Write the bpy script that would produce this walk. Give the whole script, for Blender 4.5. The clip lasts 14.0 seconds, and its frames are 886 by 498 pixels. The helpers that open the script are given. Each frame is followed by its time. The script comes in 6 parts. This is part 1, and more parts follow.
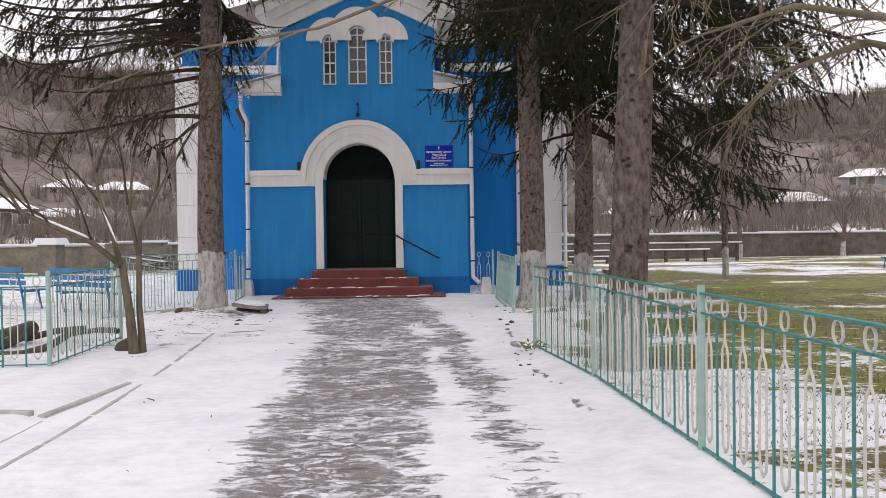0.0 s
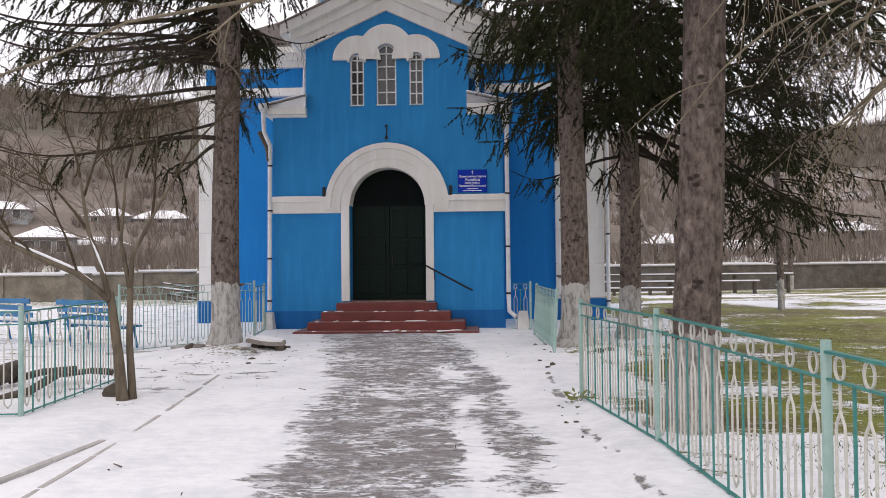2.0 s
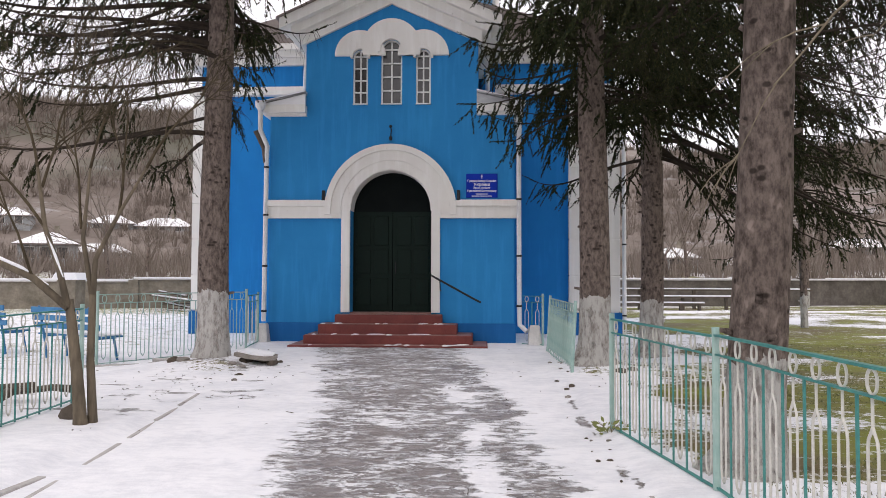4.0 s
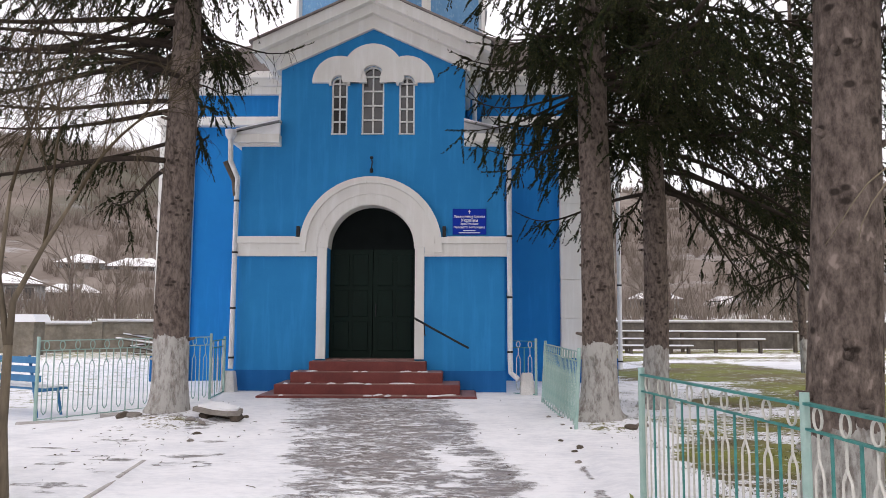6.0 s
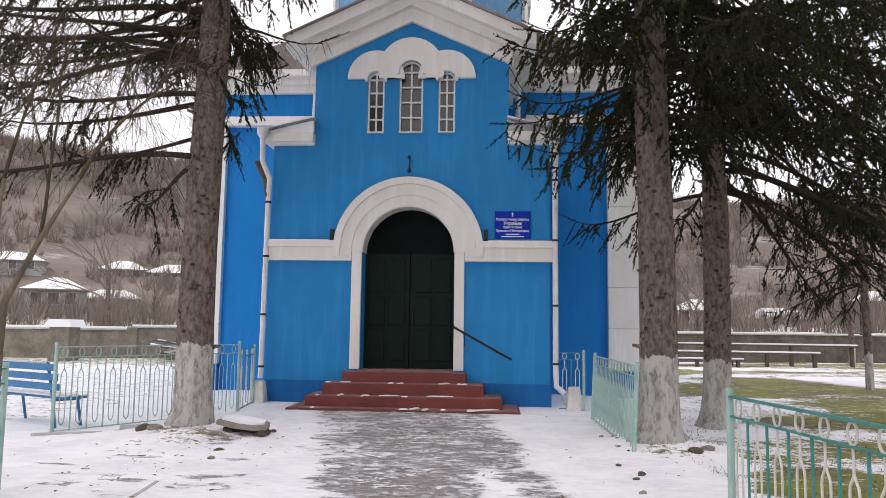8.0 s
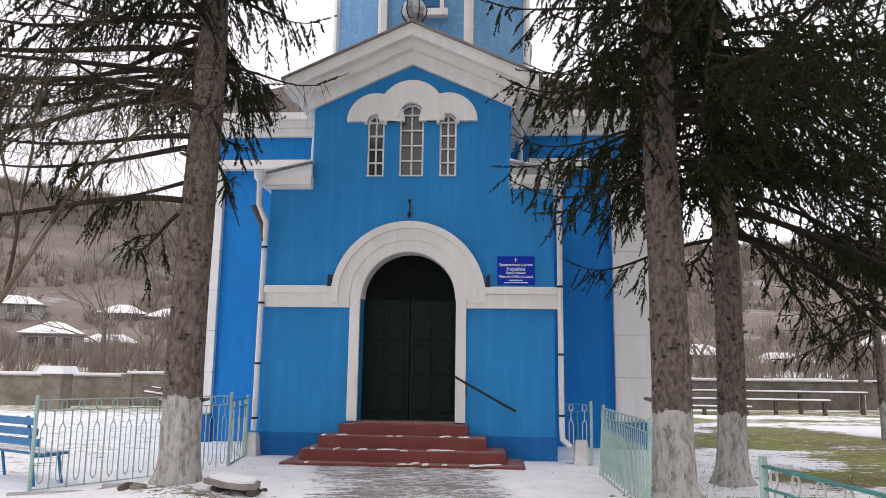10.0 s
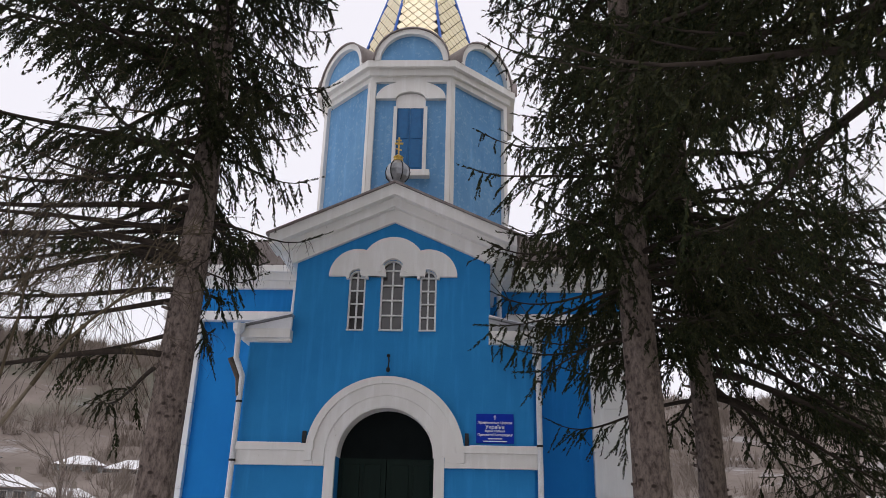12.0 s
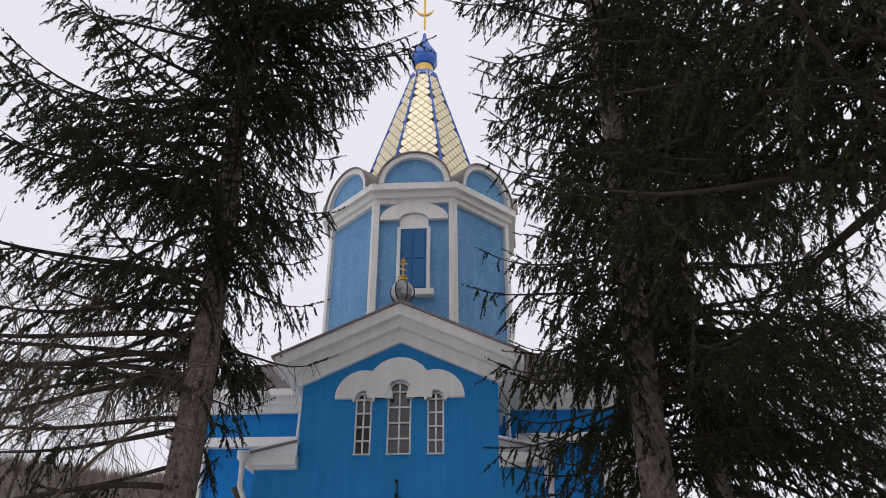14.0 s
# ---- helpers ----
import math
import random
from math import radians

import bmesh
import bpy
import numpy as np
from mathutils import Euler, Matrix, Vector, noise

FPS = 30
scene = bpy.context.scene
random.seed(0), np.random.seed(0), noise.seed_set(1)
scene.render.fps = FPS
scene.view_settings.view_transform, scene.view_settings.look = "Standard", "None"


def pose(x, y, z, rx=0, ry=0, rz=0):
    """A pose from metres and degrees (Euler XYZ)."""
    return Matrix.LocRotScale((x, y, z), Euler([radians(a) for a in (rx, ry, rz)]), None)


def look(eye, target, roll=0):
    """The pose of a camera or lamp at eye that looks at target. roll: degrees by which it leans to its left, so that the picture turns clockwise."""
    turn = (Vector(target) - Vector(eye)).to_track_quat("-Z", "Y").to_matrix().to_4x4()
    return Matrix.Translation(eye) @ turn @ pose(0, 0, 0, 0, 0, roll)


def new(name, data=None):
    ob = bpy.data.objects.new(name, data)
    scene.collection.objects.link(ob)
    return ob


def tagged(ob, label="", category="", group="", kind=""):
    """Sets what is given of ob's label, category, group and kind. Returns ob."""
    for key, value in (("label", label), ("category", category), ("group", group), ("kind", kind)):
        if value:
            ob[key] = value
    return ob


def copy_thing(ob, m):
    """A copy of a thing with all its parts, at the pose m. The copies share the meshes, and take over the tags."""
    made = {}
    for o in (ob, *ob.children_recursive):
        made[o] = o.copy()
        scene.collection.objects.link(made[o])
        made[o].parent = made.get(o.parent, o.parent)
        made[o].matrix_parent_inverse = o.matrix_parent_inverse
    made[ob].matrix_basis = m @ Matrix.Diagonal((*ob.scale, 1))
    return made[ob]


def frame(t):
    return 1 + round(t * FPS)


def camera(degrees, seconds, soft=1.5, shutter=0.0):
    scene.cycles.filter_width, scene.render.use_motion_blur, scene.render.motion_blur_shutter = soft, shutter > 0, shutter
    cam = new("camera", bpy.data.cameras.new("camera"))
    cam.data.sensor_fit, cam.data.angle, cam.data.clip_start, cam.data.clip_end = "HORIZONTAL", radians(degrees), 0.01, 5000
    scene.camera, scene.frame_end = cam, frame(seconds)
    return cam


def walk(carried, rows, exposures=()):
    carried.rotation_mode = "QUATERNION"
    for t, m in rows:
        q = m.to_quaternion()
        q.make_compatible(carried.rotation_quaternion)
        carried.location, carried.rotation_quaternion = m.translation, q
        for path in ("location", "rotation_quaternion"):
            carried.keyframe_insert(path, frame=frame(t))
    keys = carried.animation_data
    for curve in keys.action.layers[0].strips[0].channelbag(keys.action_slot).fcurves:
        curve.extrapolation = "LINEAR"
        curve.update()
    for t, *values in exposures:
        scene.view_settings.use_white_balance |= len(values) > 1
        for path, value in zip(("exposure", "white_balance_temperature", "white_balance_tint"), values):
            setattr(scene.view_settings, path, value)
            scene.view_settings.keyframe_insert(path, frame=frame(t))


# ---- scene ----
cam = camera(60.4, 14.0, soft=0.5)
METRES, EYE, TILT, LEAN, TURN = 5.4, 1.5, 0.0, 0.0, 0.0
ROWS = [
    (0.0, 0.0, 0.0, 0.0, -0.01, -1.01, 0.74),
    (0.5, 0.0057, 0.0613, 0.0037, -1.18, -1.04, 0.64),
    (1.0, 0.0166, 0.118, 0.0068, 1.29, -1.02, -0.59),
    (1.5, 0.0105, 0.1782, 0.0011, -1.08, 1.55, -1.23),
    (2.0, 0.0082, 0.2401, 0.0052, 2.66, 1.21, 0.55),
    (2.5, 0.0135, 0.2922, 0.0013, 7.11, 2.06, 0.24),
    (3.0, 0.007, 0.3528, -0.0013, 3.89, 1.21, 0.41),
    (3.5, -0.01, 0.3873, -0.0016, 2.12, 1.77, 0.56),
    (4.0, -0.0127, 0.4504, -0.0032, 2.93, 2.12, -0.2),
    (6.5, -0.0638, 0.7195, 0.0059, 0.51, 5.49, 0.06),
    (7.0, -0.0727, 0.7555, 0.003, -0.01, 4.11, 0.36),
    (7.5, -0.0716, 0.8013, 0.0022, 3.85, 5.05, -0.85),
    (10.0, -0.0785, 0.9235, 0.0225, 3.99, 9.12, -0.81),
    (10.5, -0.0834, 0.9164, 0.0263, 3.65, 12.81, -0.9),
    (11.0, -0.0873, 0.9093, 0.0321, 3.37, 15.75, -0.93),
    (11.5, -0.087, 0.9054, 0.0359, 3.05, 18.87, -0.66),
    (12.0, -0.0893, 0.9011, 0.0383, 2.05, 20.36, -1.2),
    (12.5, -0.0911, 0.8982, 0.0401, 2.27, 22.81, -0.9),
    (13.0, -0.091, 0.8919, 0.0408, 2.62, 25.26, -0.73),
    (13.5, -0.0913, 0.8903, 0.0441, 1.95, 27.41, -0.43),
    (14.0, -0.0919, 0.8864, 0.0476, 2.96, 28.98, 0.04),
]
walk(cam, [(t, pose(0, 0, EYE, TILT, LEAN, TURN) @ pose(METRES * x, METRES * y, METRES * z, 90 + pitch, roll, yaw)) for t, x, y, z, yaw, pitch, roll in ROWS],
     exposures=[(0.0, 0.14, 6680, 17), (4.0, 0.27, 6680, 17), (10.0, 0.38, 6680, 17), (11.0, 0.28, 6680, 17), (12.0, -0.10, 6480, 17), (14.0, -0.25, 6400, 17)])

# ---- light: an overcast winter sky ----
world = bpy.data.worlds.new("overcast_sky")
scene.world = world
world.use_nodes = True
wn, wl = world.node_tree.nodes, world.node_tree.links
sky = wn.new("ShaderNodeTexSky")
sky.sky_type, sky.sun_disc = "NISHITA", False
sky.sun_elevation, sky.sun_rotation = radians(35), radians(150)
veil = wn.new("ShaderNodeMixRGB")
veil.inputs[0].default_value = 0.93
veil.inputs[2].default_value = (9.6, 9.7, 10.0, 1)
wl.new(sky.outputs[0], veil.inputs[1])
wl.new(veil.outputs[0], wn["Background"].inputs[0])
wn["Background"].inputs[1].default_value = 0.105
sun = new("sun", bpy.data.lights.new("sun", "SUN"))
sun.data.energy, sun.data.angle, sun.data.color = 0.55, radians(25), (1.0, 0.97, 0.92)
sun.matrix_world = look((0, 0, 30), (6, 14, 0))


# ---- materials ----
class Mat:
    """A procedural material under construction."""

    def __init__(self, name, rough=0.7, metal=0.0, spec=0.5):
        self.m = bpy.data.materials.new(name)
        self.m.use_nodes = True
        self.n, self.l = self.m.node_tree.nodes, self.m.node_tree.links
        self.b = self.n["Principled BSDF"]
        self.b.inputs["Roughness"].default_value = rough
        self.b.inputs["Metallic"].default_value = metal
        self.b.inputs["Specular IOR Level"].default_value = spec
        self.co = self.n.new("ShaderNodeTexCoord").outputs["Object"]

    def scaled(self, s):
        k = self.n.new("ShaderNodeMapping")
        k.inputs["Scale"].default_value = s
        self.l.new(self.co, k.inputs[0])
        return k.outputs[0]

    def noise(self, scale, detail=4, rough=0.6, stretch=None, warp=0.0):
        t = self.n.new("ShaderNodeTexNoise")
        t.inputs["Distortion"].default_value = warp
        t.inputs["Scale"].default_value, t.inputs["Detail"].default_value = scale, detail
        t.inputs["Roughness"].default_value = rough
        self.l.new(self.scaled(stretch) if stretch else self.co, t.inputs["Vector"])
        return t.outputs["Fac"]

    def ramp(self, fac, *stops):
        r = self.n.new("ShaderNodeValToRGB")
        e = r.color_ramp.elements
        while len(e) < len(stops):
            e.new(0.5)
        for k, (p, c) in zip(e, stops):
            k.position, k.color = p, (c, c, c, 1) if isinstance(c, (int, float)) else (*c, 1)
        self.l.new(fac, r.inputs[0])
        return r.outputs[0]

    def mix(self, fac, a, b, mode="MIX"):
        x = self.n.new("ShaderNodeMixRGB")
        x.blend_type = mode
        for i, v in enumerate((fac, a, b)):
            if isinstance(v, bpy.types.NodeSocket):
                self.l.new(v, x.inputs[i])
            elif i == 0:
                x.inputs[0].default_value = v
            else:
                x.inputs[i].default_value = (v, v, v, 1) if isinstance(v, (int, float)) else (*v, 1)
        return x.outputs[0]

    def math(self, op, a, b=0.0):
        x = self.n.new("ShaderNodeMath")
        x.operation = op
        for socket, v in zip(x.inputs, (a, b)):
            if isinstance(v, bpy.types.NodeSocket):
                self.l.new(v, socket)
            else:
                socket.default_value = v
        return x.outputs[0]

    def axis(self, i):
        s = self.n.new("ShaderNodeSeparateXYZ")
        self.l.new(self.co, s.inputs[0])
        return s.outputs[i]

    def attr(self, name):
        a = self.n.new("ShaderNodeAttribute")
        a.attribute_name = name
        return a.outputs["Fac"]

    def colour(self, c):
        if isinstance(c, bpy.types.NodeSocket):
            self.l.new(c, self.b.inputs["Base Color"])
        else:
            self.b.inputs["Base Color"].default_value = (*c, 1)
        return self

    def roughness(self, s):
        self.l.new(s, self.b.inputs["Roughness"])
        return self

    def bump(self, fac, strength=0.3, distance=0.02):
        k = self.n.new("ShaderNodeBump")
        k.inputs["Strength"].default_value, k.inputs["Distance"].default_value = strength, distance
        self.l.new(fac, k.inputs["Height"])
        self.l.new(k.outputs[0], self.b.inputs["Normal"])
        return self


def blend(name, dark, light, scale=3.0, rough=0.7, metal=0.0, bump=0.2, dist=0.01, fine=40.0, spec=0.5, stretch=None):
    """Two tones mottled at two scales, with a fine relief."""
    k = Mat(name, rough, metal, spec)
    big, small = k.noise(scale, 5, 0.65, stretch), k.noise(fine, 4, 0.6, stretch)
    c = k.mix(k.ramp(big, (0.3, 0.0), (0.7, 1.0)), dark, light)
    c = k.mix(k.ramp(small, (0.35, 0.0), (0.7, 0.35)), c, tuple(v * 0.7 for v in dark))
    k.colour(c).bump(k.mix(0.5, big, small), bump, dist)
    return k.m


def painted_plaster(name, base, dark, chip, wear=0.66):
    """Limewash over rough plaster: brushed patches, rain streaks and a few chips."""
    k = Mat(name, 0.85, 0, 0.25)
    big, fine = k.noise(0.9, 6, 0.65), k.noise(55, 4, 0.6)
    streak = k.noise(2.2, 5, 0.6, (2.5, 2.5, 0.25))
    c = k.mix(k.ramp(big, (0.3, 0.0), (0.75, 0.7)), base, dark)
    c = k.mix(k.ramp(streak, (0.5, 0.0), (0.8, 0.45)), c, tuple(min(1, v * 1.35 + 0.012) for v in base))
    c = k.mix(k.ramp(k.noise(9, 6, 0.75), (wear, 0.0), (wear + 0.06, 0.6)), c, chip)
    k.colour(c).bump(k.mix(0.35, fine, k.noise(7, 5)), 0.35, 0.02)
    return k.m


M_BLUE = painted_plaster("blue_limewash", (0.022, 0.245, 0.545), (0.012, 0.180, 0.45), (0.07, 0.30, 0.54), 0.70)
M_DEEP = painted_plaster("deep_blue_limewash", (0.008, 0.215, 0.56), (0.005, 0.165, 0.46), (0.03, 0.24, 0.5), 0.74)
M_TOWER = painted_plaster("faded_blue_limewash", (0.16, 0.34, 0.55), (0.075, 0.23, 0.46), (0.28, 0.45, 0.61), 0.55)
M_PLINTH = painted_plaster("plinth_blue", (0.010, 0.135, 0.38), (0.008, 0.11, 0.33), (0.03, 0.16, 0.38), 0.7)
M_WHITE = painted_plaster("whitewash", (0.80, 0.785, 0.745), (0.67, 0.645, 0.60), (0.30, 0.26, 0.21), 0.655)
M_FRAME = blend("white_window_paint", (0.66, 0.66, 0.64), (0.80, 0.80, 0.78), 6, 0.5, bump=0.1)
M_PIPE = blend("white_painted_tin", (0.62, 0.63, 0.64), (0.80, 0.81, 0.82), 3, 0.45, bump=0.15)
M_SHUTTER = blend("blue_shutter_paint", (0.004, 0.10, 0.26), (0.006, 0.145, 0.36), 5, 0.6)
M_DOOR = blend("dark_green_door_paint", (0.0018, 0.009, 0.006), (0.003, 0.015, 0.0095), 4, 0.55, spec=0.15, bump=0.3, stretch=(4, 4, 0.5))
M_STEP = blend("oxblood_floor_paint", (0.13, 0.022, 0.018), (0.22, 0.045, 0.035), 2.2, 0.62, bump=0.35, fine=18)
M_STEPWORN = blend("worn_floor_paint", (0.20, 0.085, 0.07), (0.36, 0.22, 0.20), 3.0, 0.6, bump=0.3, fine=22)
M_IRON = blend("black_iron", (0.012, 0.012, 0.014), (0.03, 0.028, 0.028), 12, 0.5, 0.4)
M_TIN = blend("grey_tin", (0.30, 0.31, 0.32), (0.46, 0.47, 0.48), 8, 0.35, 0.85, bump=0.15)
M_GOLD = blend("gilt", (0.72, 0.46, 0.08), (0.90, 0.64, 0.18), 6, 0.3, 0.55, bump=0.1)
M_SHINGLE = Mat("gilt_steel_shingle", 0.45, 0.15)
_r = M_SHINGLE.n.new("ShaderNodeObjectInfo").outputs["Random"]
M_SHINGLE.colour(M_SHINGLE.mix(M_SHINGLE.noise(5, 4), M_SHINGLE.mix(_r, (0.70, 0.54, 0.22), (0.82, 0.68, 0.34)), (0.80, 0.72, 0.46)))
M_SHINGLE.b.inputs["Coat Weight"].default_value, M_SHINGLE.b.inputs["Coat Roughness"].default_value = 1.0, 0.12
M_SHINGLE = M_SHINGLE.m
M_RIB = blend("blue_ridge_paint", (0.01, 0.09, 0.42), (0.02, 0.14, 0.55), 6, 0.35)
M_SNOW = Mat("snow", 0.75, 0, 0.3)
M_SNOW.colour(M_SNOW.mix(M_SNOW.noise(3, 5), (0.80, 0.81, 0.83), (0.88, 0.88, 0.89))).bump(M_SNOW.noise(18, 5, 0.7), 0.5, 0.03)
M_SNOW = M_SNOW.m
M_ROOF = blend("weathered_roof_sheet", (0.16, 0.13, 0.12), (0.30, 0.26, 0.24), 3, 0.5, 0.3)
M_SIGN = blend("sign_blue", (0.006, 0.030, 0.36), (0.008, 0.040, 0.42), 3, 0.6, bump=0.02, spec=0.1)
M_LETTER = blend("sign_white", (0.72, 0.74, 0.78), (0.82, 0.84, 0.88), 9, 0.4, bump=0.02)
M_FENCE = blend("turquoise_fence_paint", (0.022, 0.165, 0.155), (0.06, 0.29, 0.25), 7, 0.5, bump=0.25)
M_FENCEPALE = blend("pale_mint_fence_paint", (0.22, 0.38, 0.34), (0.42, 0.54, 0.49), 5, 0.55, bump=0.25)
M_FENCEWHITE = blend("cream_fence_paint", (0.50, 0.49, 0.44), (0.66, 0.64, 0.58), 6, 0.55, bump=0.25)
M_BENCH = blend("blue_bench_paint", (0.01, 0.12, 0.30), (0.03, 0.22, 0.42), 5, 0.5)
M_SAPTWIG = blend("young_twig_bark", (0.045, 0.035, 0.023), (0.12, 0.095, 0.06), 6, 0.9, bump=0.3, spec=0.1)
M_TWIG = blend("bare_twig_bark", (0.125, 0.105, 0.072), (0.25, 0.21, 0.15), 6, 0.9, bump=0.3, spec=0.1)
M_LIMB = blend("spruce_limb_bark", (0.028, 0.022, 0.018), (0.055, 0.043, 0.034), 6, 0.95, bump=0.4, spec=0.1)
M_SAP = blend("young_bark", (0.075, 0.06, 0.042), (0.19, 0.15, 0.10), 5, 0.9, bump=0.6, dist=0.02, stretch=(3, 3, 0.8))
M_STONEWALL = blend("rubble_wall", (0.15, 0.13, 0.10), (0.34, 0.30, 0.24), 1.6, 0.95, bump=0.8, dist=0.08, fine=9)
M_STONEDARK = blend("dark_rubble_wall", (0.075, 0.066, 0.055), (0.19, 0.165, 0.14), 1.6, 0.95, bump=0.8, dist=0.08, fine=9)
M_STONE = blend("field_stone", (0.16, 0.14, 0.12), (0.32, 0.29, 0.26), 4, 0.95, bump=0.6)
M_DIRT = blend("bare_earth", (0.055, 0.042, 0.032), (0.12, 0.095, 0.07), 3, 0.95, bump=0.6)
M_CONCRETE = blend("kerb_concrete", (0.36, 0.34, 0.32), (0.58, 0.56, 0.54), 4, 0.9, bump=0.4)
M_LIMEBASE = blend("limewashed_concrete", (0.52, 0.51, 0.49), (0.76, 0.75, 0.72), 4, 0.9, bump=0.5)
M_HOUSE = blend("house_plaster", (0.30, 0.32, 0.33), (0.45, 0.46, 0.46), 1, 0.9)
M_BRUSH = blend("bare_brushwood", (0.16, 0.128, 0.106), (0.28, 0.235, 0.20), 0.2, 0.95, fine=3)
M_DRYLEAF = blend("green_weed_leaf", (0.13, 0.15, 0.035), (0.24, 0.25, 0.07), 8, 0.7)
M_LOG = blend("rotting_log", (0.06, 0.048, 0.038), (0.16, 0.13, 0.10), 3, 0.95, bump=0.7)
M_GLASS = Mat("window_glass", 0.08, 0, 0.6)
M_GLASS.colour(M_GLASS.mix(M_GLASS.noise(3, 3), (0.025, 0.025, 0.027), (0.085, 0.08, 0.075)))
M_GLASS = M_GLASS.m
# near-black base colour stands in for the shade inside the porch
M_DARK = blend("painted_hall_shade", (0.004, 0.006, 0.006), (0.008, 0.011, 0.011), 2, 0.9, spec=0.1)


def needle_material():
    k = Mat("spruce_needles", 0.75, 0, 0.08)
    g = k.n.new("ShaderNodeNewGeometry").outputs["Random Per Island"]
    c = k.mix(g, (0.012, 0.017, 0.008), (0.034, 0.040, 0.016))
    c = k.mix(k.ramp(g, (0.86, 0.0), (0.92, 1.0)), c, (0.055, 0.058, 0.021))
    k.colour(k.mix(k.ramp(k.noise(0.8, 4), (0.45, 0.0), (0.75, 0.7)), c, (0.036, 0.030, 0.016)))
    return k.m


M_NEEDLE = needle_material()


def spruce_bark(limed):
    """Scaly grey-brown bark; the foot is limewashed up to an uneven edge at about that height."""
    k = Mat("spruce_bark", 0.95, 0, 0.1)
    plates = k.ramp(k.noise(17, 7, 0.72, (1, 1, 0.5)), (0.36, 0.0), (0.60, 1.0))
    big = k.noise(2.5, 6, 0.7, (1.5, 1.5, 0.5))
    c = k.mix(plates, (0.075, 0.058, 0.05), k.mix(big, (0.18, 0.14, 0.12), (0.31, 0.25, 0.215)))
    v = k.n.new("ShaderNodeTexVoronoi")
    v.inputs["Scale"].default_value = 5.5
    k.l.new(k.scaled((1, 1, 1.5)), v.inputs["Vector"])
    c = k.mix(k.ramp(v.outputs["Distance"], (0.13, 0.85), (0.24, 0.0)), c, (0.035, 0.027, 0.022))
    if limed:
        edge = k.math("ADD", k.axis(2), k.math("MULTIPLY", k.noise(5, 4, 0.6, (1, 1, 0.5)), 0.5))
        lime = k.math("LESS_THAN", edge, limed + 0.25)
        worn = k.ramp(k.noise(11, 6, 0.75, (1, 1, 0.35)), (0.38, 0.25), (0.55, 1.0))
        c = k.mix(k.math("MULTIPLY", lime, worn), c, (0.55, 0.535, 0.50))
    k.colour(c).bump(k.mix(0.6, plates, big), 0.9, 0.05)
    return k.m


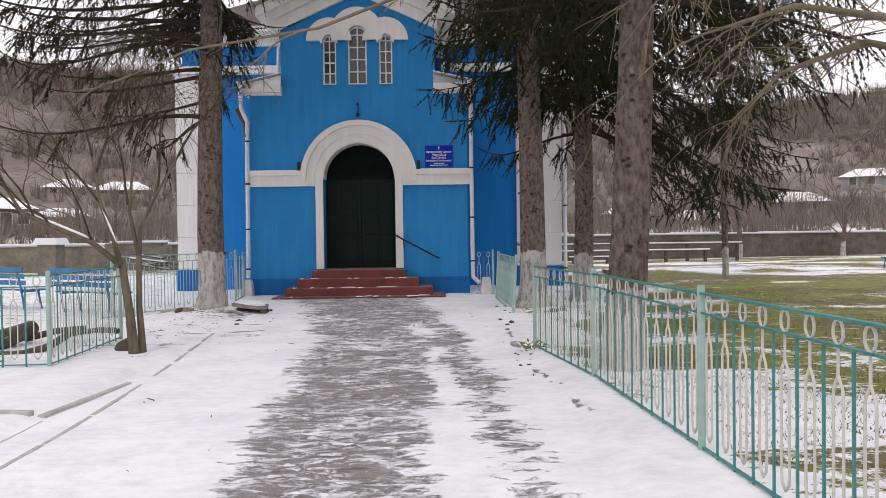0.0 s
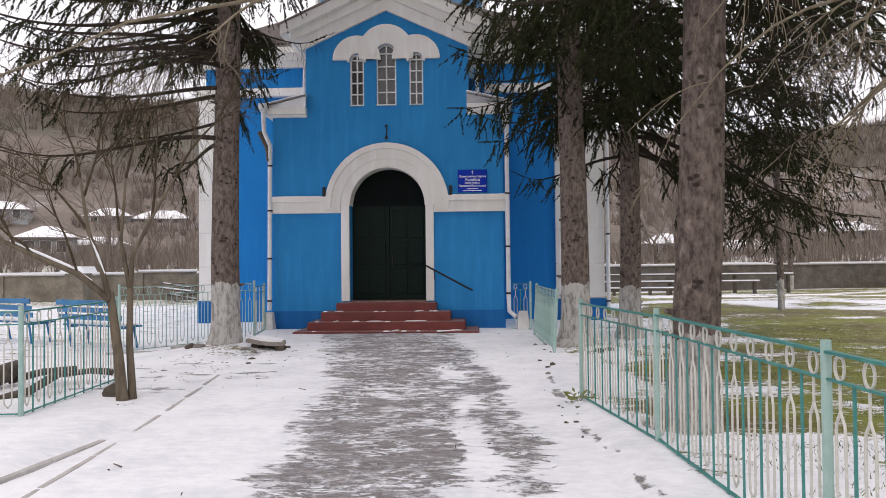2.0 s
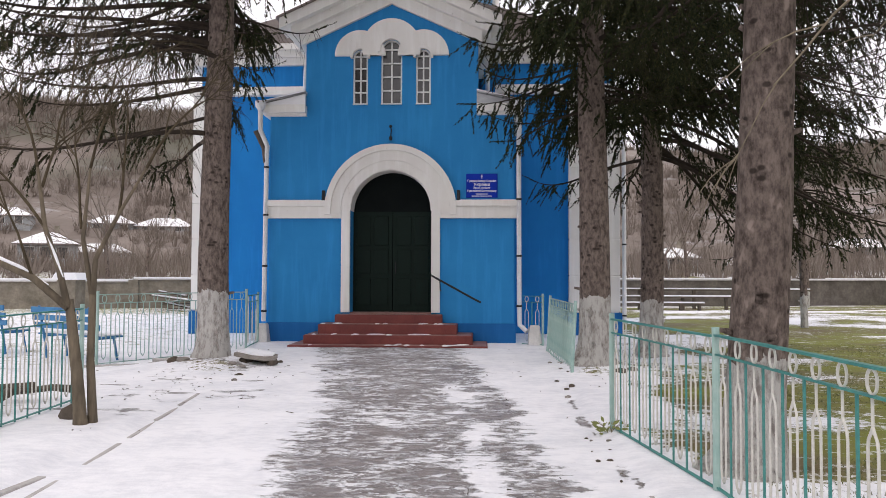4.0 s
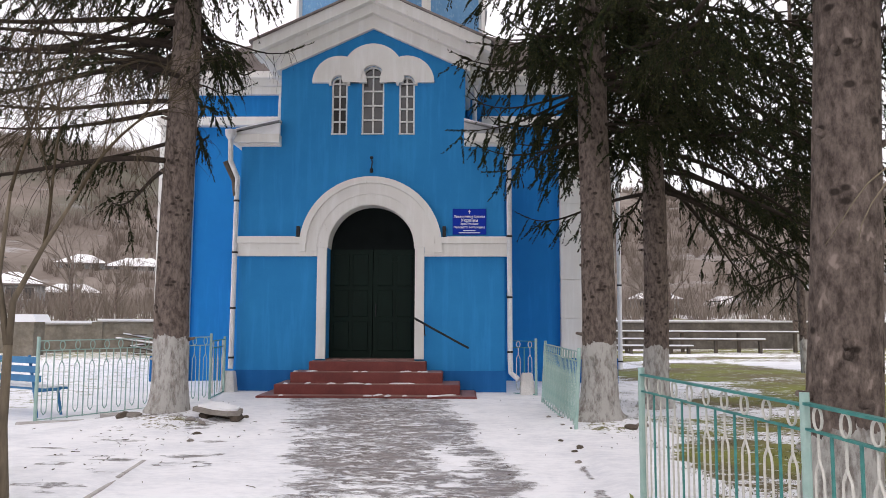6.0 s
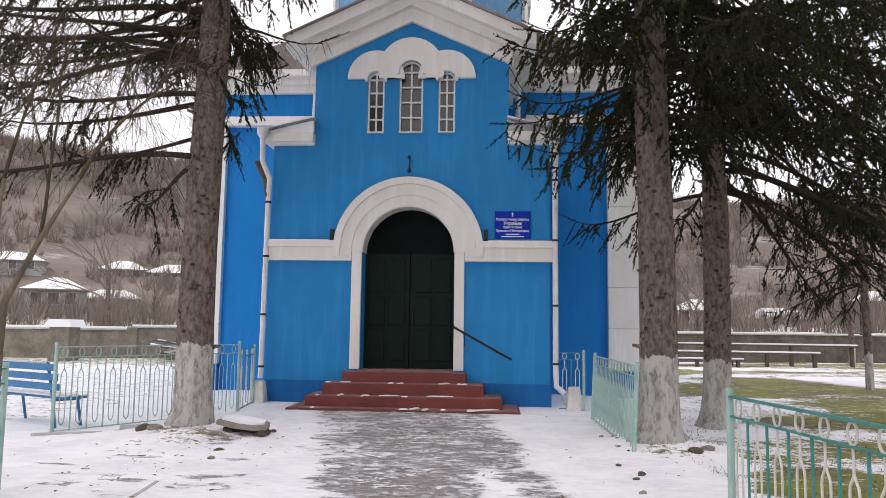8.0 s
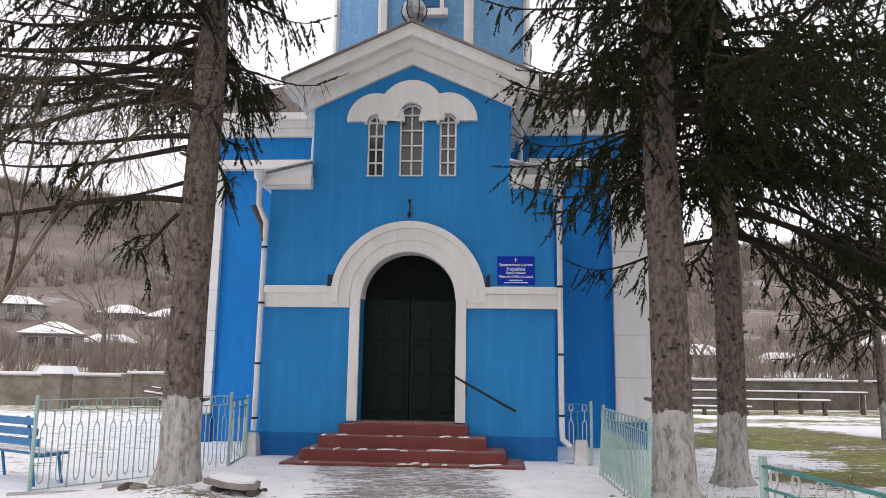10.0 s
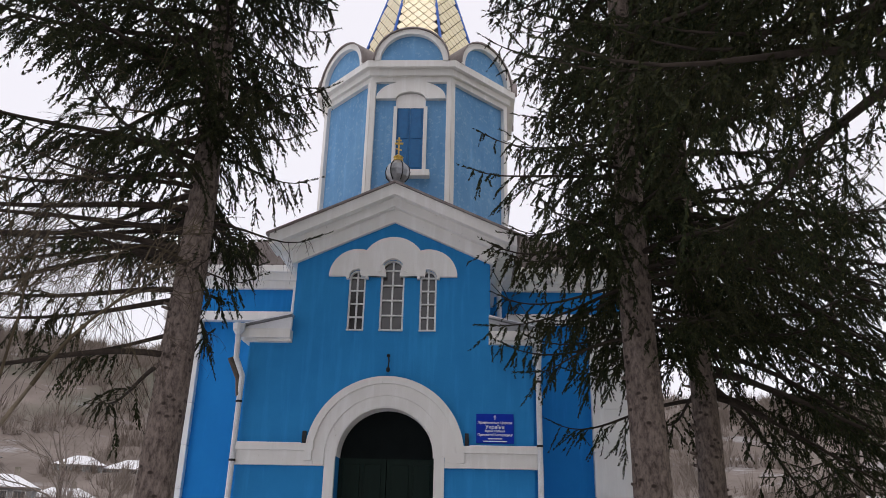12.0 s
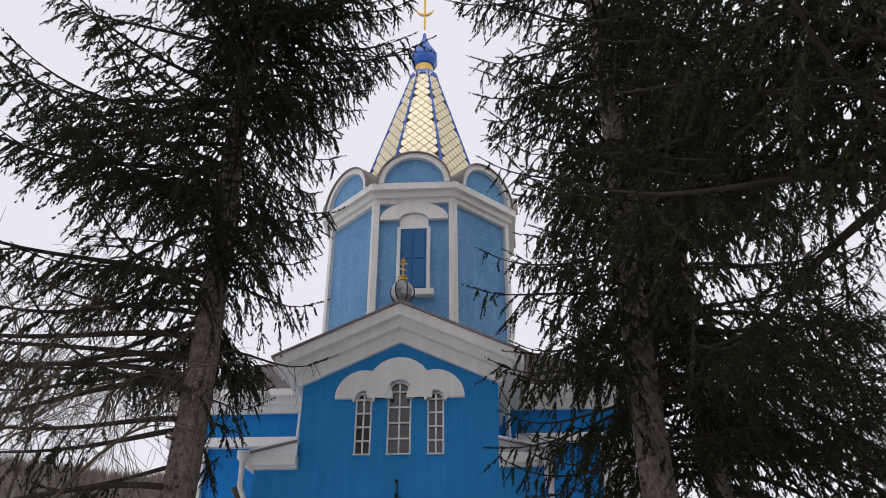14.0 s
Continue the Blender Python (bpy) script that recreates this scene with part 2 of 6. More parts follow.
def ground_material():
    """Trodden snow: grey wet asphalt shows through in streaks across the walk, grass and litter elsewhere."""
    k = Mat("snowy_ground", 0.8, 0, 0.3)
    bare, grass = k.attr("bare"), k.attr("grass")
    streak = k.noise(1.0, 7, 0.66, (3.0, 6.5, 1), 1.1)
    clump = k.noise(7, 5, 0.65)
    cover = k.math("ADD", k.math("MULTIPLY", streak, 0.60), k.math("MULTIPLY", clump, 0.18))
    cover = k.math("ADD", cover, k.math("MULTIPLY", k.noise(30, 5, 0.75, (1, 1.9, 1)), 0.22))
    # bare 0 leaves closed snow, bare 1 leaves only scraps of it
    edge = k.math("ADD", k.math("MULTIPLY", bare, 0.43), 0.165)
    open_ = k.ramp(k.math("ADD", k.math("SUBTRACT", edge, cover), 0.5), (0.475, 0.0), (0.535, 1.0))
    fleck = k.ramp(k.noise(1.0, 6, 0.72, (7, 13, 1), 0.9), (0.48, 0.0), (0.54, 0.95))
    fleck = k.math("MULTIPLY", fleck, k.ramp(k.noise(1.6, 4, 0.6, (1, 1.5, 1)), (0.40, 0.15), (0.56, 1.0)))
    open_ = k.math("MULTIPLY", open_, k.math("SUBTRACT", 1.0, fleck))
    patch = k.math("ADD", k.math("MULTIPLY", k.noise(2.2, 6, 0.7, (1, 1.6, 1)), 0.55), k.math("MULTIPLY", k.noise(13, 6, 0.75), 0.45))
    gopen = k.ramp(k.math("ADD", k.math("SUBTRACT", k.math("ADD", k.math("MULTIPLY", grass, 0.62), 0.14), patch), 0.5), (0.475, 0.0), (0.53, 1.0))
    snow = k.mix(k.ramp(k.mix(0.5, k.noise(1.3, 5), k.noise(6, 6, 0.7, (1, 1.7, 1))), (0.36, 0.0), (0.56, 1.0)), (0.69, 0.70, 0.735), (0.86, 0.86, 0.88))
    asphalt = k.mix(k.noise(30, 5, 0.7), k.mix(k.noise(2.0, 4), (0.115, 0.096, 0.09), (0.22, 0.18, 0.165)), (0.36, 0.33, 0.32))
    asphalt = k.mix(k.ramp(k.noise(1.0, 6, 0.7, (4, 16, 1), 0.5), (0.52, 0.0), (0.66, 0.7)), asphalt, (0.07, 0.058, 0.052))
    green = k.ramp(k.noise(0.35, 4, 0.6), (0.40, 0.0), (0.58, 1.0))
    turf = k.mix(k.noise(24, 4, 0.7), k.mix(green, (0.11, 0.085, 0.035), (0.15, 0.165, 0.018)), k.mix(green, (0.17, 0.135, 0.065), (0.21, 0.225, 0.036)))
    # trampled brown tufts and a dusting of snow between the blades
    turf = k.mix(k.ramp(k.noise(1.5, 6, 0.72, (1, 1.8, 1)), (0.50, 0.0), (0.64, 0.55)), turf, (0.095, 0.078, 0.032))
    turf = k.mix(k.ramp(k.noise(3.2, 7, 0.78, (1, 2.0, 1)), (0.57, 0.0), (0.62, 0.8)), turf, (0.66, 0.67, 0.68))
    wood = k.attr("wood")
    slope = k.mix(k.ramp(k.noise(0.03, 6, 0.7), (0.42, 0.0), (0.62, 1.0)), (0.15, 0.12, 0.10), (0.235, 0.195, 0.168))
    slope = k.mix(k.ramp(k.noise(0.05, 7, 0.75, (1, 2.2, 2)), (0.56, 0.0), (0.66, 0.6)), slope, (0.42, 0.42, 0.43))
    slope = k.mix(k.ramp(k.noise(0.012, 4), (0.52, 0.0), (0.60, 0.6)), slope, (0.06, 0.068, 0.04))
    c = k.mix(gopen, snow, turf)
    c = k.mix(open_, c, asphalt)
    c = k.mix(wood, c, slope)
    k.colour(c).roughness(k.mix(open_, 0.8, 0.42))
    k.bump(k.mix(0.45, k.math("SUBTRACT", 1.0, open_), k.mix(0.6, k.noise(12, 6, 0.7), k.noise(3.2, 4, 0.6))), 0.75, 0.05)
    return k.m


M_GROUND = ground_material()


# ---- mesh helpers ----
def thing(name, loc, label, category, group="", kind="", turn=0.0):
    """An Empty at the base of a thing, which its parts hang from."""
    ob = new(name)
    ob.empty_display_size = 0.1
    ob.matrix_basis = pose(*loc, 0, 0, turn)
    return tagged(ob, label, category, group, kind)


def mesh_of(bm, name, material, smooth=False):
    me = bpy.data.meshes.new(name)
    bm.normal_update()
    bm.to_mesh(me)
    bm.free()
    me.materials.append(material)
    if smooth:
        me.polygons.foreach_set("use_smooth", [True] * len(me.polygons))
    return me


def world_of(ob):
    m = ob.matrix_basis.copy()
    while ob.parent:
        m = ob.parent.matrix_basis @ m
        ob = ob.parent
    return m


def part(name, bm, material, parent=None, label="", smooth=False, local=False):
    """One mesh under a thing or a part; the bmesh is in the world's metres, or in the parent's own if local."""
    ob = new(name, mesh_of(bm, name, material, smooth))
    if parent:
        ob.parent = parent
        if not local:
            ob.data.transform(world_of(parent).inverted())
    return tagged(ob, label)


def piece(name, me, parent, m):
    ob = new(name, me)
    ob.parent = parent
    ob.matrix_basis = m
    return ob


def box(bm, x0, x1, y0, y1, z0, z1, bevel=0.0):
    m = Matrix.Translation(((x0 + x1) / 2, (y0 + y1) / 2, (z0 + z1) / 2)) @ Matrix.Diagonal((abs(x1 - x0), abs(y1 - y0), abs(z1 - z0), 1))
    r = bmesh.ops.create_cube(bm, size=1, matrix=m)
    if bevel:
        edges = list({e for v in r["verts"] for e in v.link_edges})
        bmesh.ops.bevel(bm, geom=edges, offset=bevel, segments=2, affect="EDGES", profile=0.6)
    return bm


def prism(bm, outline, y0, y1, plane="xz"):
    """A plate: an outline in x and z (or x and y) drawn out along the third axis."""
    put = (lambda a, b, c: (a, c, b)) if plane == "xz" else (lambda a, b, c: (a, b, c))
    lo = [bm.verts.new(put(a, b, y0)) for a, b in outline]
    hi = [bm.verts.new(put(a, b, y1)) for a, b in outline]
    bm.faces.new(lo), bm.faces.new(hi[::-1])
    for i in range(len(lo)):
        j = (i + 1) % len(lo)
        bm.faces.new((lo[j], lo[i], hi[i], hi[j]))
    bmesh.ops.recalc_face_normals(bm, faces=bm.faces[:])
    return bm


def tube(bm, pts, radii, n=8, cap=True):
    """A round bar along points, with a radius at each."""
    pts = [Vector(p) for p in pts]
    if isinstance(radii, (int, float)):
        radii = [radii] * len(pts)
    rings, side = [], None
    for i, p in enumerate(pts):
        d = (pts[min(i + 1, len(pts) - 1)] - pts[max(i - 1, 0)]).normalized()
        if side is None:
            side = d.orthogonal().normalized()
        side = (side - d * side.dot(d)).normalized()
        up = d.cross(side)
        rings.append([bm.verts.new(p + (side * math.cos(a) + up * math.sin(a)) * radii[i]) for a in (2 * math.pi * k / n for k in range(n))])
    for a, b in zip(rings, rings[1:]):
        for k in range(n):
            bm.faces.new((a[k], a[(k + 1) % n], b[(k + 1) % n], b[k]))
    if cap:
        bm.faces.new(rings[0][::-1]), bm.faces.new(rings[-1])
    return bm


def turned(bm, centre, profile, n=24, phase=0.0):
    """A turned body about the upright through centre; profile: (radius, height) from bottom to top."""
    rings = []
    for r, z in profile:
        rings.append([bm.verts.new((centre[0] + r * math.cos(phase + 2 * math.pi * k / n), centre[1] + r * math.sin(phase + 2 * math.pi * k / n), centre[2] + z)) for k in range(n)])
    for a, b in zip(rings, rings[1:]):
        for k in range(n):
            bm.faces.new((a[k], a[(k + 1) % n], b[(k + 1) % n], b[k]))
    bm.faces.new(rings[0][::-1]), bm.faces.new(rings[-1])
    return bm


def arc(cx, cz, r, a0, a1, n=24):
    return [(cx + r * math.cos(radians(a0 + (a1 - a0) * k / n)), cz + r * math.sin(radians(a0 + (a1 - a0) * k / n))) for k in range(n + 1)]


B = bmesh.new

# ---- the ground: one sheet from the walk to the hills ----
def lattice(x, y, seed):
    """Smooth noise on the whole numbers, 0 to 1."""
    xi, yi = np.floor(x).astype(np.int64), np.floor(y).astype(np.int64)
    fx, fy = x - xi, y - yi
    fx, fy = fx * fx * (3 - 2 * fx), fy * fy * (3 - 2 * fy)

    def h(i, j):
        n = (i * 374761393 + j * 668265263 + seed * 974634777) & 0xFFFFFFFF
        n = ((n ^ (n >> 13)) * 1274126177) & 0xFFFFFFFF
        return ((n ^ (n >> 16)) & 0xFFFF) / 65535.0
    a, b, c, d = h(xi, yi), h(xi + 1, yi), h(xi, yi + 1), h(xi + 1, yi + 1)
    return (a * (1 - fx) + b * fx) * (1 - fy) + (c * (1 - fx) + d * fx) * fy


def fbm(x, y, seed, octaves=4):
    s, amp, tot = 0, 1.0, 0
    for o in range(octaves):
        s, tot = s + amp * lattice(x * 2 ** o, y * 2 ** o, seed + o), tot + amp
        amp *= 0.5
    return s / tot


def step01(a, b, v):
    k = np.clip((v - a) / (b - a), 0, 1)
    return k * k * (3 - 2 * k)


def walk_middle(y):
    return np.interp(y, [-5, 2, 5, 8, 11, 14, 16.5, 18.5], [-0.2, -0.25, -0.38, -0.55, -0.80, -1.25, -1.75, -2.0])


def walk_half(y):
    return np.interp(y, [-5, 5, 11, 16.5, 18.5], [1.22, 1.25, 1.4, 1.7, 2.0])


WALL_Y = lambda x: 40.7 + 0.25 * np.clip(x, -60, 60)


def land(x, y):
    """Height of the ground."""
    x, y = np.asarray(x, float), np.asarray(y, float)
    r = np.hypot(x, y)
    z = 0.05 * step01(13, 18, y) * step01(6, 2, np.abs(x + 2))
    z = z + 0.06 * (fbm(x / 3.1, y / 3.1, 3) - 0.5) * step01(1.9, 3.2, np.abs(x - walk_middle(y)))
    z = z + 0.16 * np.exp(-((x + 4.55) ** 2 + (y - 15.0) ** 2) / 0.7) + 0.12 * np.exp(-((x - 1.75) ** 2 + (y - 14.8) ** 2) / 0.6)
    # a raised snowy bank beyond the kerb
    z = z + 0.05 * step01(-3.35, -3.6, x) * step01(2, 4, y) * step01(12.5, 11.5, y)
    z = z + 0.05 * step01(1.0, 1.25, x) * step01(14, 12, y)
    far = np.where(y > 0, y - WALL_Y(x), -5)
    z = z + 0.9 * step01(0.6, 14, far) + 0.045 * np.clip(r - 60, 0, 70) * (far > 0)
    ridge = 0.208 + 0.05 * (fbm(x / 160 + 9, y / 160, 11) - 0.5) - 0.055 * step01(-0.15, 0.45, np.arctan2(x, np.maximum(y, 1)))
    hill = step01(100, 330, r) * (ridge * 330 - 6) + 10 * (fbm(x / 50, y / 50, 21) - 0.5) * step01(110, 220, r)
    return z + np.maximum(hill, 0) * step01(-60, 60, y)


def spaced(*runs):
    out = []
    for a, b, d in runs:
        out.append(np.arange(a, b - 1e-6, d))
    return np.concatenate(out + [np.array([runs[-1][1]])])


def grid_sheet(name, xs, ys, height, material):
    X, Y = np.meshgrid(xs, ys)
    Z = height(X, Y)
    nx, ny = len(xs), len(ys)
    i = np.arange(nx * ny).reshape(ny, nx)
    quads = np.stack([i[:-1, :-1], i[:-1, 1:], i[1:, 1:], i[1:, :-1]], -1).reshape(-1, 4)
    me = bpy.data.meshes.new(name)
    me.from_pydata(np.stack([X, Y, Z], -1).reshape(-1, 3).tolist(), [], quads.tolist())
    me.materials.append(material)
    me.polygons.foreach_set("use_smooth", [True] * len(me.polygons))
    return me, X.ravel(), Y.ravel()


def set_attr(me, name, values):
    me.attributes.new(name, "FLOAT", "POINT").data.foreach_set("value", np.ascontiguousarray(values, dtype=np.float32))


xs = spaced((-700, -100, 30), (-100, -20, 4), (-20, -6, 0.5), (-6, 3, 0.07), (3, 20, 0.5), (20, 100, 4), (100, 700, 30))
ys = spaced((-120, -8, 8), (-8, 1, 0.3), (1, 19, 0.07), (19, 60, 0.6), (60, 420, 6), (420, 700, 40))


def tread(x, y):
    """Trampled crust on the walk, rough by a centimetre or two."""
    on = step01(1.5, 0.8, np.abs(x - walk_middle(y)) / walk_half(y)) * step01(0, 2, y) * step01(19, 18, y)
    return land(x, y) + on * (0.020 * (fbm(x / 0.35, y / 0.10, 31, 3) - 0.5)) + 0.012 * (fbm(x / 0.5, y / 0.5, 41, 3) - 0.5) * (np.abs(x) < 6) * (y < 19)


me, gx, gy = grid_sheet("ground", xs, ys, tread, M_GROUND)
across = (gx - walk_middle(gy)) / walk_half(gy)
ragged = across + 0.35 * (fbm(gx / 0.9, gy / 0.35, 51) - 0.5)
bare = step01(1.30, 0.58, np.abs(ragged)) * step01(20, 18.5, gy)
ridge_x = walk_middle(gy) + np.interp(gy, [2, 5.3, 11, 14], [0.62, 0.56, 0.55, 0.5])
bare = bare * (1 - 0.46 * step01(0.30, 0.55, fbm(gx / 0.7, gy / 0.55, 62)) * np.exp(-((gx - ridge_x + 0.5 * (fbm(gx / 0.5, gy / 0.6, 61) - 0.5)) / 0.17) ** 2) * step01(15, 11, gy))
bare = bare * (0.77 + 0.5 * (fbm(gx / 0.9, gy / 0.7, 71) - 0.25))
# scuffed patches by the spruce
bare = np.maximum(bare, 0.78 * step01(0.54, 0.68, fbm(gx / 0.55, gy / 0.30, 121)) * step01(-2.0, -2.8, gx) * step01(-6.5, -5.5, gx) * step01(8.5, 10.5, gy) * step01(16.5, 15, gy))
# bare earth shows along the lost kerb
verge = np.interp(gy, [5, 7, 9, 11, 13, 15], [1.28, 1.14, 0.97, 0.96, 1.06, 1.15])
bare = np.maximum(bare, 1.0 * np.exp(-((gx - verge - 0.12 * (fbm(gx / 0.6, gy / 0.6, 112) - 0.5)) / 0.09) ** 2) * step01(0.46, 0.62, fbm(gx / 0.25, gy / 0.5, 111)) * step01(4, 7, gy) * step01(17, 15, gy))
set_attr(me, "bare", np.clip(bare, 0, 1))
fence_x = np.interp(gy, [-1, 2.45, 5.05, 7.72, 9.85, 10.6, 14, 18], [2.1, 1.90, 1.71, 1.52, 1.18, 1.95, 2.4, 2.3])
right = step01(-0.35, 0.30, gx - fence_x + 0.9 * (fbm(gx / 0.8, gy / 0.8, 81) - 0.5))
grass = (0.61 + 0.07 * step01(8, 11, gy)) * right * step01(14, 11, gy) + right * step01(9.5, 13, gy) * (0.44 + 0.30 * step01(2.8, 5, gx)) * step01(36, 27, gy)
grass = np.maximum(grass, 0.50 * step01(-5.5, -8, gx)) * step01(-20, 0, gy)
grass = np.maximum(grass, 0.60 * step01(24, 33, gy))
grass = np.maximum(grass, 0.38 * np.exp(-((gx + 4.4) ** 2 + (gy - 14.4) ** 2) / 1.6) + 0.16 * step01(-2.6, -3.4, gx) * step01(10, 12, gy))
grass = grass * (1 + 1.7 * (fbm(gx / 2.6, gy / 1.5, 101) - 0.5) * (gy > 5) * (gx > 1))
# litter about the spruces' feet
grass = np.maximum(grass, 0.62 * np.exp(-((gx - 1.75) / 0.75) ** 2 - ((gy - 14.3) / 0.8) ** 2) + 0.5 * np.exp(-((gx + 4.3) / 0.8) ** 2 - ((gy - 14.6) / 0.5) ** 2))
set_attr(me, "grass", np.clip(grass, 0, 1))
set_attr(me, "wood", step01(8, 40, gy - WALL_Y(gx)) * step01(58, 95, np.hypot(gx, gy)))
tagged(new("ground", me), "trodden snow over grey asphalt and patchy turf", "ground", kind="structure")

# ---- the church ----
XC, YF = -2.09, 19.2            # the porch's axis and front
church = thing("church", (XC, YF, 0), "blue limewashed village church with white trim and a gilded tower roof", "church")
LOW, UP = 2.73, 1.93            # half widths of the porch, below and above the shoulders
SPRING, RIN, ROUT = 2.96, 0.905, 1.46


def mirror(f):
    for s in (-1, 1):
        f(s)


# porch: front wall with the door's opening, then the upper wall with three windows
door_notch = [(XC + RIN, 0.0)] + arc(XC, SPRING, RIN, 0, 180) + [(XC - RIN, 0.0)]
bm = prism(B(), [(XC - LOW, 0.0), (XC - LOW, 4.6), (XC + LOW, 4.6), (XC + LOW, 0.0)] + door_notch, YF, YF + 0.55)
prism(bm, [(XC - LOW, 4.6), (XC - LOW, 5.12), (XC - UP, 5.12), (XC - UP, 5.32), (XC + UP, 5.32), (XC + UP, 5.12), (XC + LOW, 5.12), (XC + LOW, 4.6)], YF, YF + 0.55)
WINDOWS = ((XC - 0.70, 0.165, 6.40), (XC, 0.235, 6.55), (XC + 0.71, 0.165, 6.40))
outline = [(XC - UP, 5.32), (XC - UP, 6.95), (XC, 7.82), (XC + UP, 6.95), (XC + UP, 5.32)]
for cx, r, z in WINDOWS[::-1]:
    outline += [(cx + r, 5.32)] + arc(cx, z, r, 0, 180, 14) + [(cx - r, 5.32)]
prism(bm, outline, YF, YF + 0.45)
part("porch_front_wall", bm, M_BLUE, church)
mirror(lambda s: part("porch_side_wall", box(B(), XC + s * LOW, XC + s * (LOW - 0.5), YF + 0.552, 22.0, 0, 5.1), M_BLUE, church))
mirror(lambda s: part("porch_upper_wall", box(B(), XC + s * UP, XC + s * (UP - 0.4), YF + 0.452, 22.0, 5.1, 6.9), M_BLUE, church))
mirror(lambda s: part("plinth", box(B(), XC + s * 0.907, XC + s * (LOW + 0.03), YF - 0.03, YF - 0.002, 0, 0.47, 0.006), M_PLINTH, church))
# inner hall surfaces, their shade put into the near-black colour
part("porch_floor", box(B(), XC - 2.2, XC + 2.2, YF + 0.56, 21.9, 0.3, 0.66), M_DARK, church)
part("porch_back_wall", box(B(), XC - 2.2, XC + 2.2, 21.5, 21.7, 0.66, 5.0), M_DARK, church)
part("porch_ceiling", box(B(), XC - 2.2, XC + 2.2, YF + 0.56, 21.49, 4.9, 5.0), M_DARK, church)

# door surround: jambs, moulded arch and the string course that runs into it
mirror(lambda s: part("door_jamb", box(B(), XC + s * RIN, XC + s * (RIN + 0.19), YF - 0.075, YF + 0.02, 0.70, SPRING - 0.001, 0.004), M_WHITE, church))
for r0, r1, proj in ((RIN, 1.11, 0.075), (1.105, 1.33, 0.11), (1.325, ROUT, 0.17)):
    lo = 0 if r0 == RIN else -4
    part("arch_moulding", prism(B(), arc(XC, SPRING, r1, lo, 180 - lo, 40) + arc(XC, SPRING, r0, 180 - lo, lo, 40), YF - proj, YF + 0.01), M_WHITE, church)
part("arch_soffit", prism(B(), arc(XC, SPRING, RIN - 0.002, 0, 180, 32) + arc(XC, SPRING, RIN - 0.02, 180, 0, 32), YF - 0.06, YF + 0.54), M_WHITE, church)


def string_course(s):
    x0, x1 = XC + s * 1.30, XC + s * (LOW + 0.05)
    bm = box(B(), x0, x1, YF - 0.10, YF + 0.01, 2.78, 3.16, 0.012)
    box(bm, x0, XC + s * (LOW + 0.09), YF - 0.16, YF + 0.01, 3.04, 3.17, 0.015)
    box(bm, XC + s * 1.10, XC + s * 1.31, YF - 0.09, YF + 0.01, 2.78, 2.97, 0.01)
    course = part("string_course", bm, M_WHITE, church)
    part("snow_dusting", box(B(), x0 + s * 0.25, XC + s * (LOW + 0.07), YF - 0.14, YF - 0.02, 3.17, 3.185, 0.006), M_SNOW, course)


mirror(string_course)

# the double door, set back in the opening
# the tympanum takes the same near-black, painted in for the unlit hall
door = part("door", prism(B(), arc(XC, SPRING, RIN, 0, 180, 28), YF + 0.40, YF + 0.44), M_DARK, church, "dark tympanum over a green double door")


def leaf(s):
    bm = box(B(), XC + s * 0.008, XC + s * 0.90, YF + 0.40, YF + 0.45, 0.68, SPRING)
    for k in range(2):
        for z0, z1 in ((0.85, 1.45), (1.55, 2.10), (2.20, 2.86)):
            x0 = XC + s * (0.10 + 0.40 * k)
            box(bm, x0, x0 + s * 0.32, YF + 0.375, YF + 0.41, z0, z1, 0.012)
    lf = part("door_leaf", bm, M_DOOR, door, "dark green panelled wooden door leaf")
    return lf


mirror(leaf)
part("door_handle", tube(tube(B(), [(XC + 0.07, YF + 0.36, 1.55), (XC + 0.07, YF + 0.36, 1.82)], 0.012), [(XC + 0.07, YF + 0.40, 1.57), (XC + 0.07, YF + 0.36, 1.57)], 0.010), M_IRON, door)
part("threshold", box(B(), XC - 0.90, XC + 0.90, YF - 0.02, YF + 0.40, 0.60, 0.70, 0.01), M_STEPWORN, church)

# three windows with white glazing bars under a scalloped hood
WY = YF - 0.075                 # the glazing lies almost flush
for (cx, r, z), rows in zip(WINDOWS, (4, 4, 4)):
    win = part("window", prism(B(), [(cx - r, 5.32), (cx + r, 5.32)] + arc(cx, z, r, 0, 180, 14), WY + 0.16, WY + 0.17), M_GLASS, church, "arched window with white glazing bars")
    ring = [(cx + r, 5.30)] + arc(cx, z, r, 0, 180, 16) + [(cx - r, 5.30)]
    ri = r - 0.035
    inner = [(cx - ri, 5.34)] + arc(cx, z, ri, 180, 0, 16) + [(cx + ri, 5.34)]
    bm = B()
    for (a, b), (c, d) in zip(list(zip(ring, ring[1:])), list(zip(inner[::-1], inner[::-1][1:]))):
        prism(bm, [a, b, d, c], WY + 0.10, WY + 0.15)
    part("window_frame", bm, M_FRAME, win)
    part("mullion", box(B(), cx - 0.016, cx + 0.016, WY + 0.11, WY + 0.155, 5.34, z + r - 0.02), M_FRAME, win)
    for k in range(rows):
        zz = 5.34 + (z + 0.02 - 5.34) * (k + 1) / rows
        part("glazing_bar", box(B(), cx - ri, cx + ri, WY + 0.112, WY + 0.157, zz - 0.014, zz + 0.014), M_FRAME, win)
    part("window_sill", box(B(), cx - r, cx + r, WY + 0.02, WY + 0.16, 5.322, 5.345), M_FRAME, win)
    # a raised plaster ring round the arch of the opening
    part("window_arch", prism(B(), arc(cx, z, r + 0.055, -10, 190, 20) + arc(cx, z, r + 0.001, 190, -10, 20), YF - 0.105, YF + 0.01), M_WHITE, church)


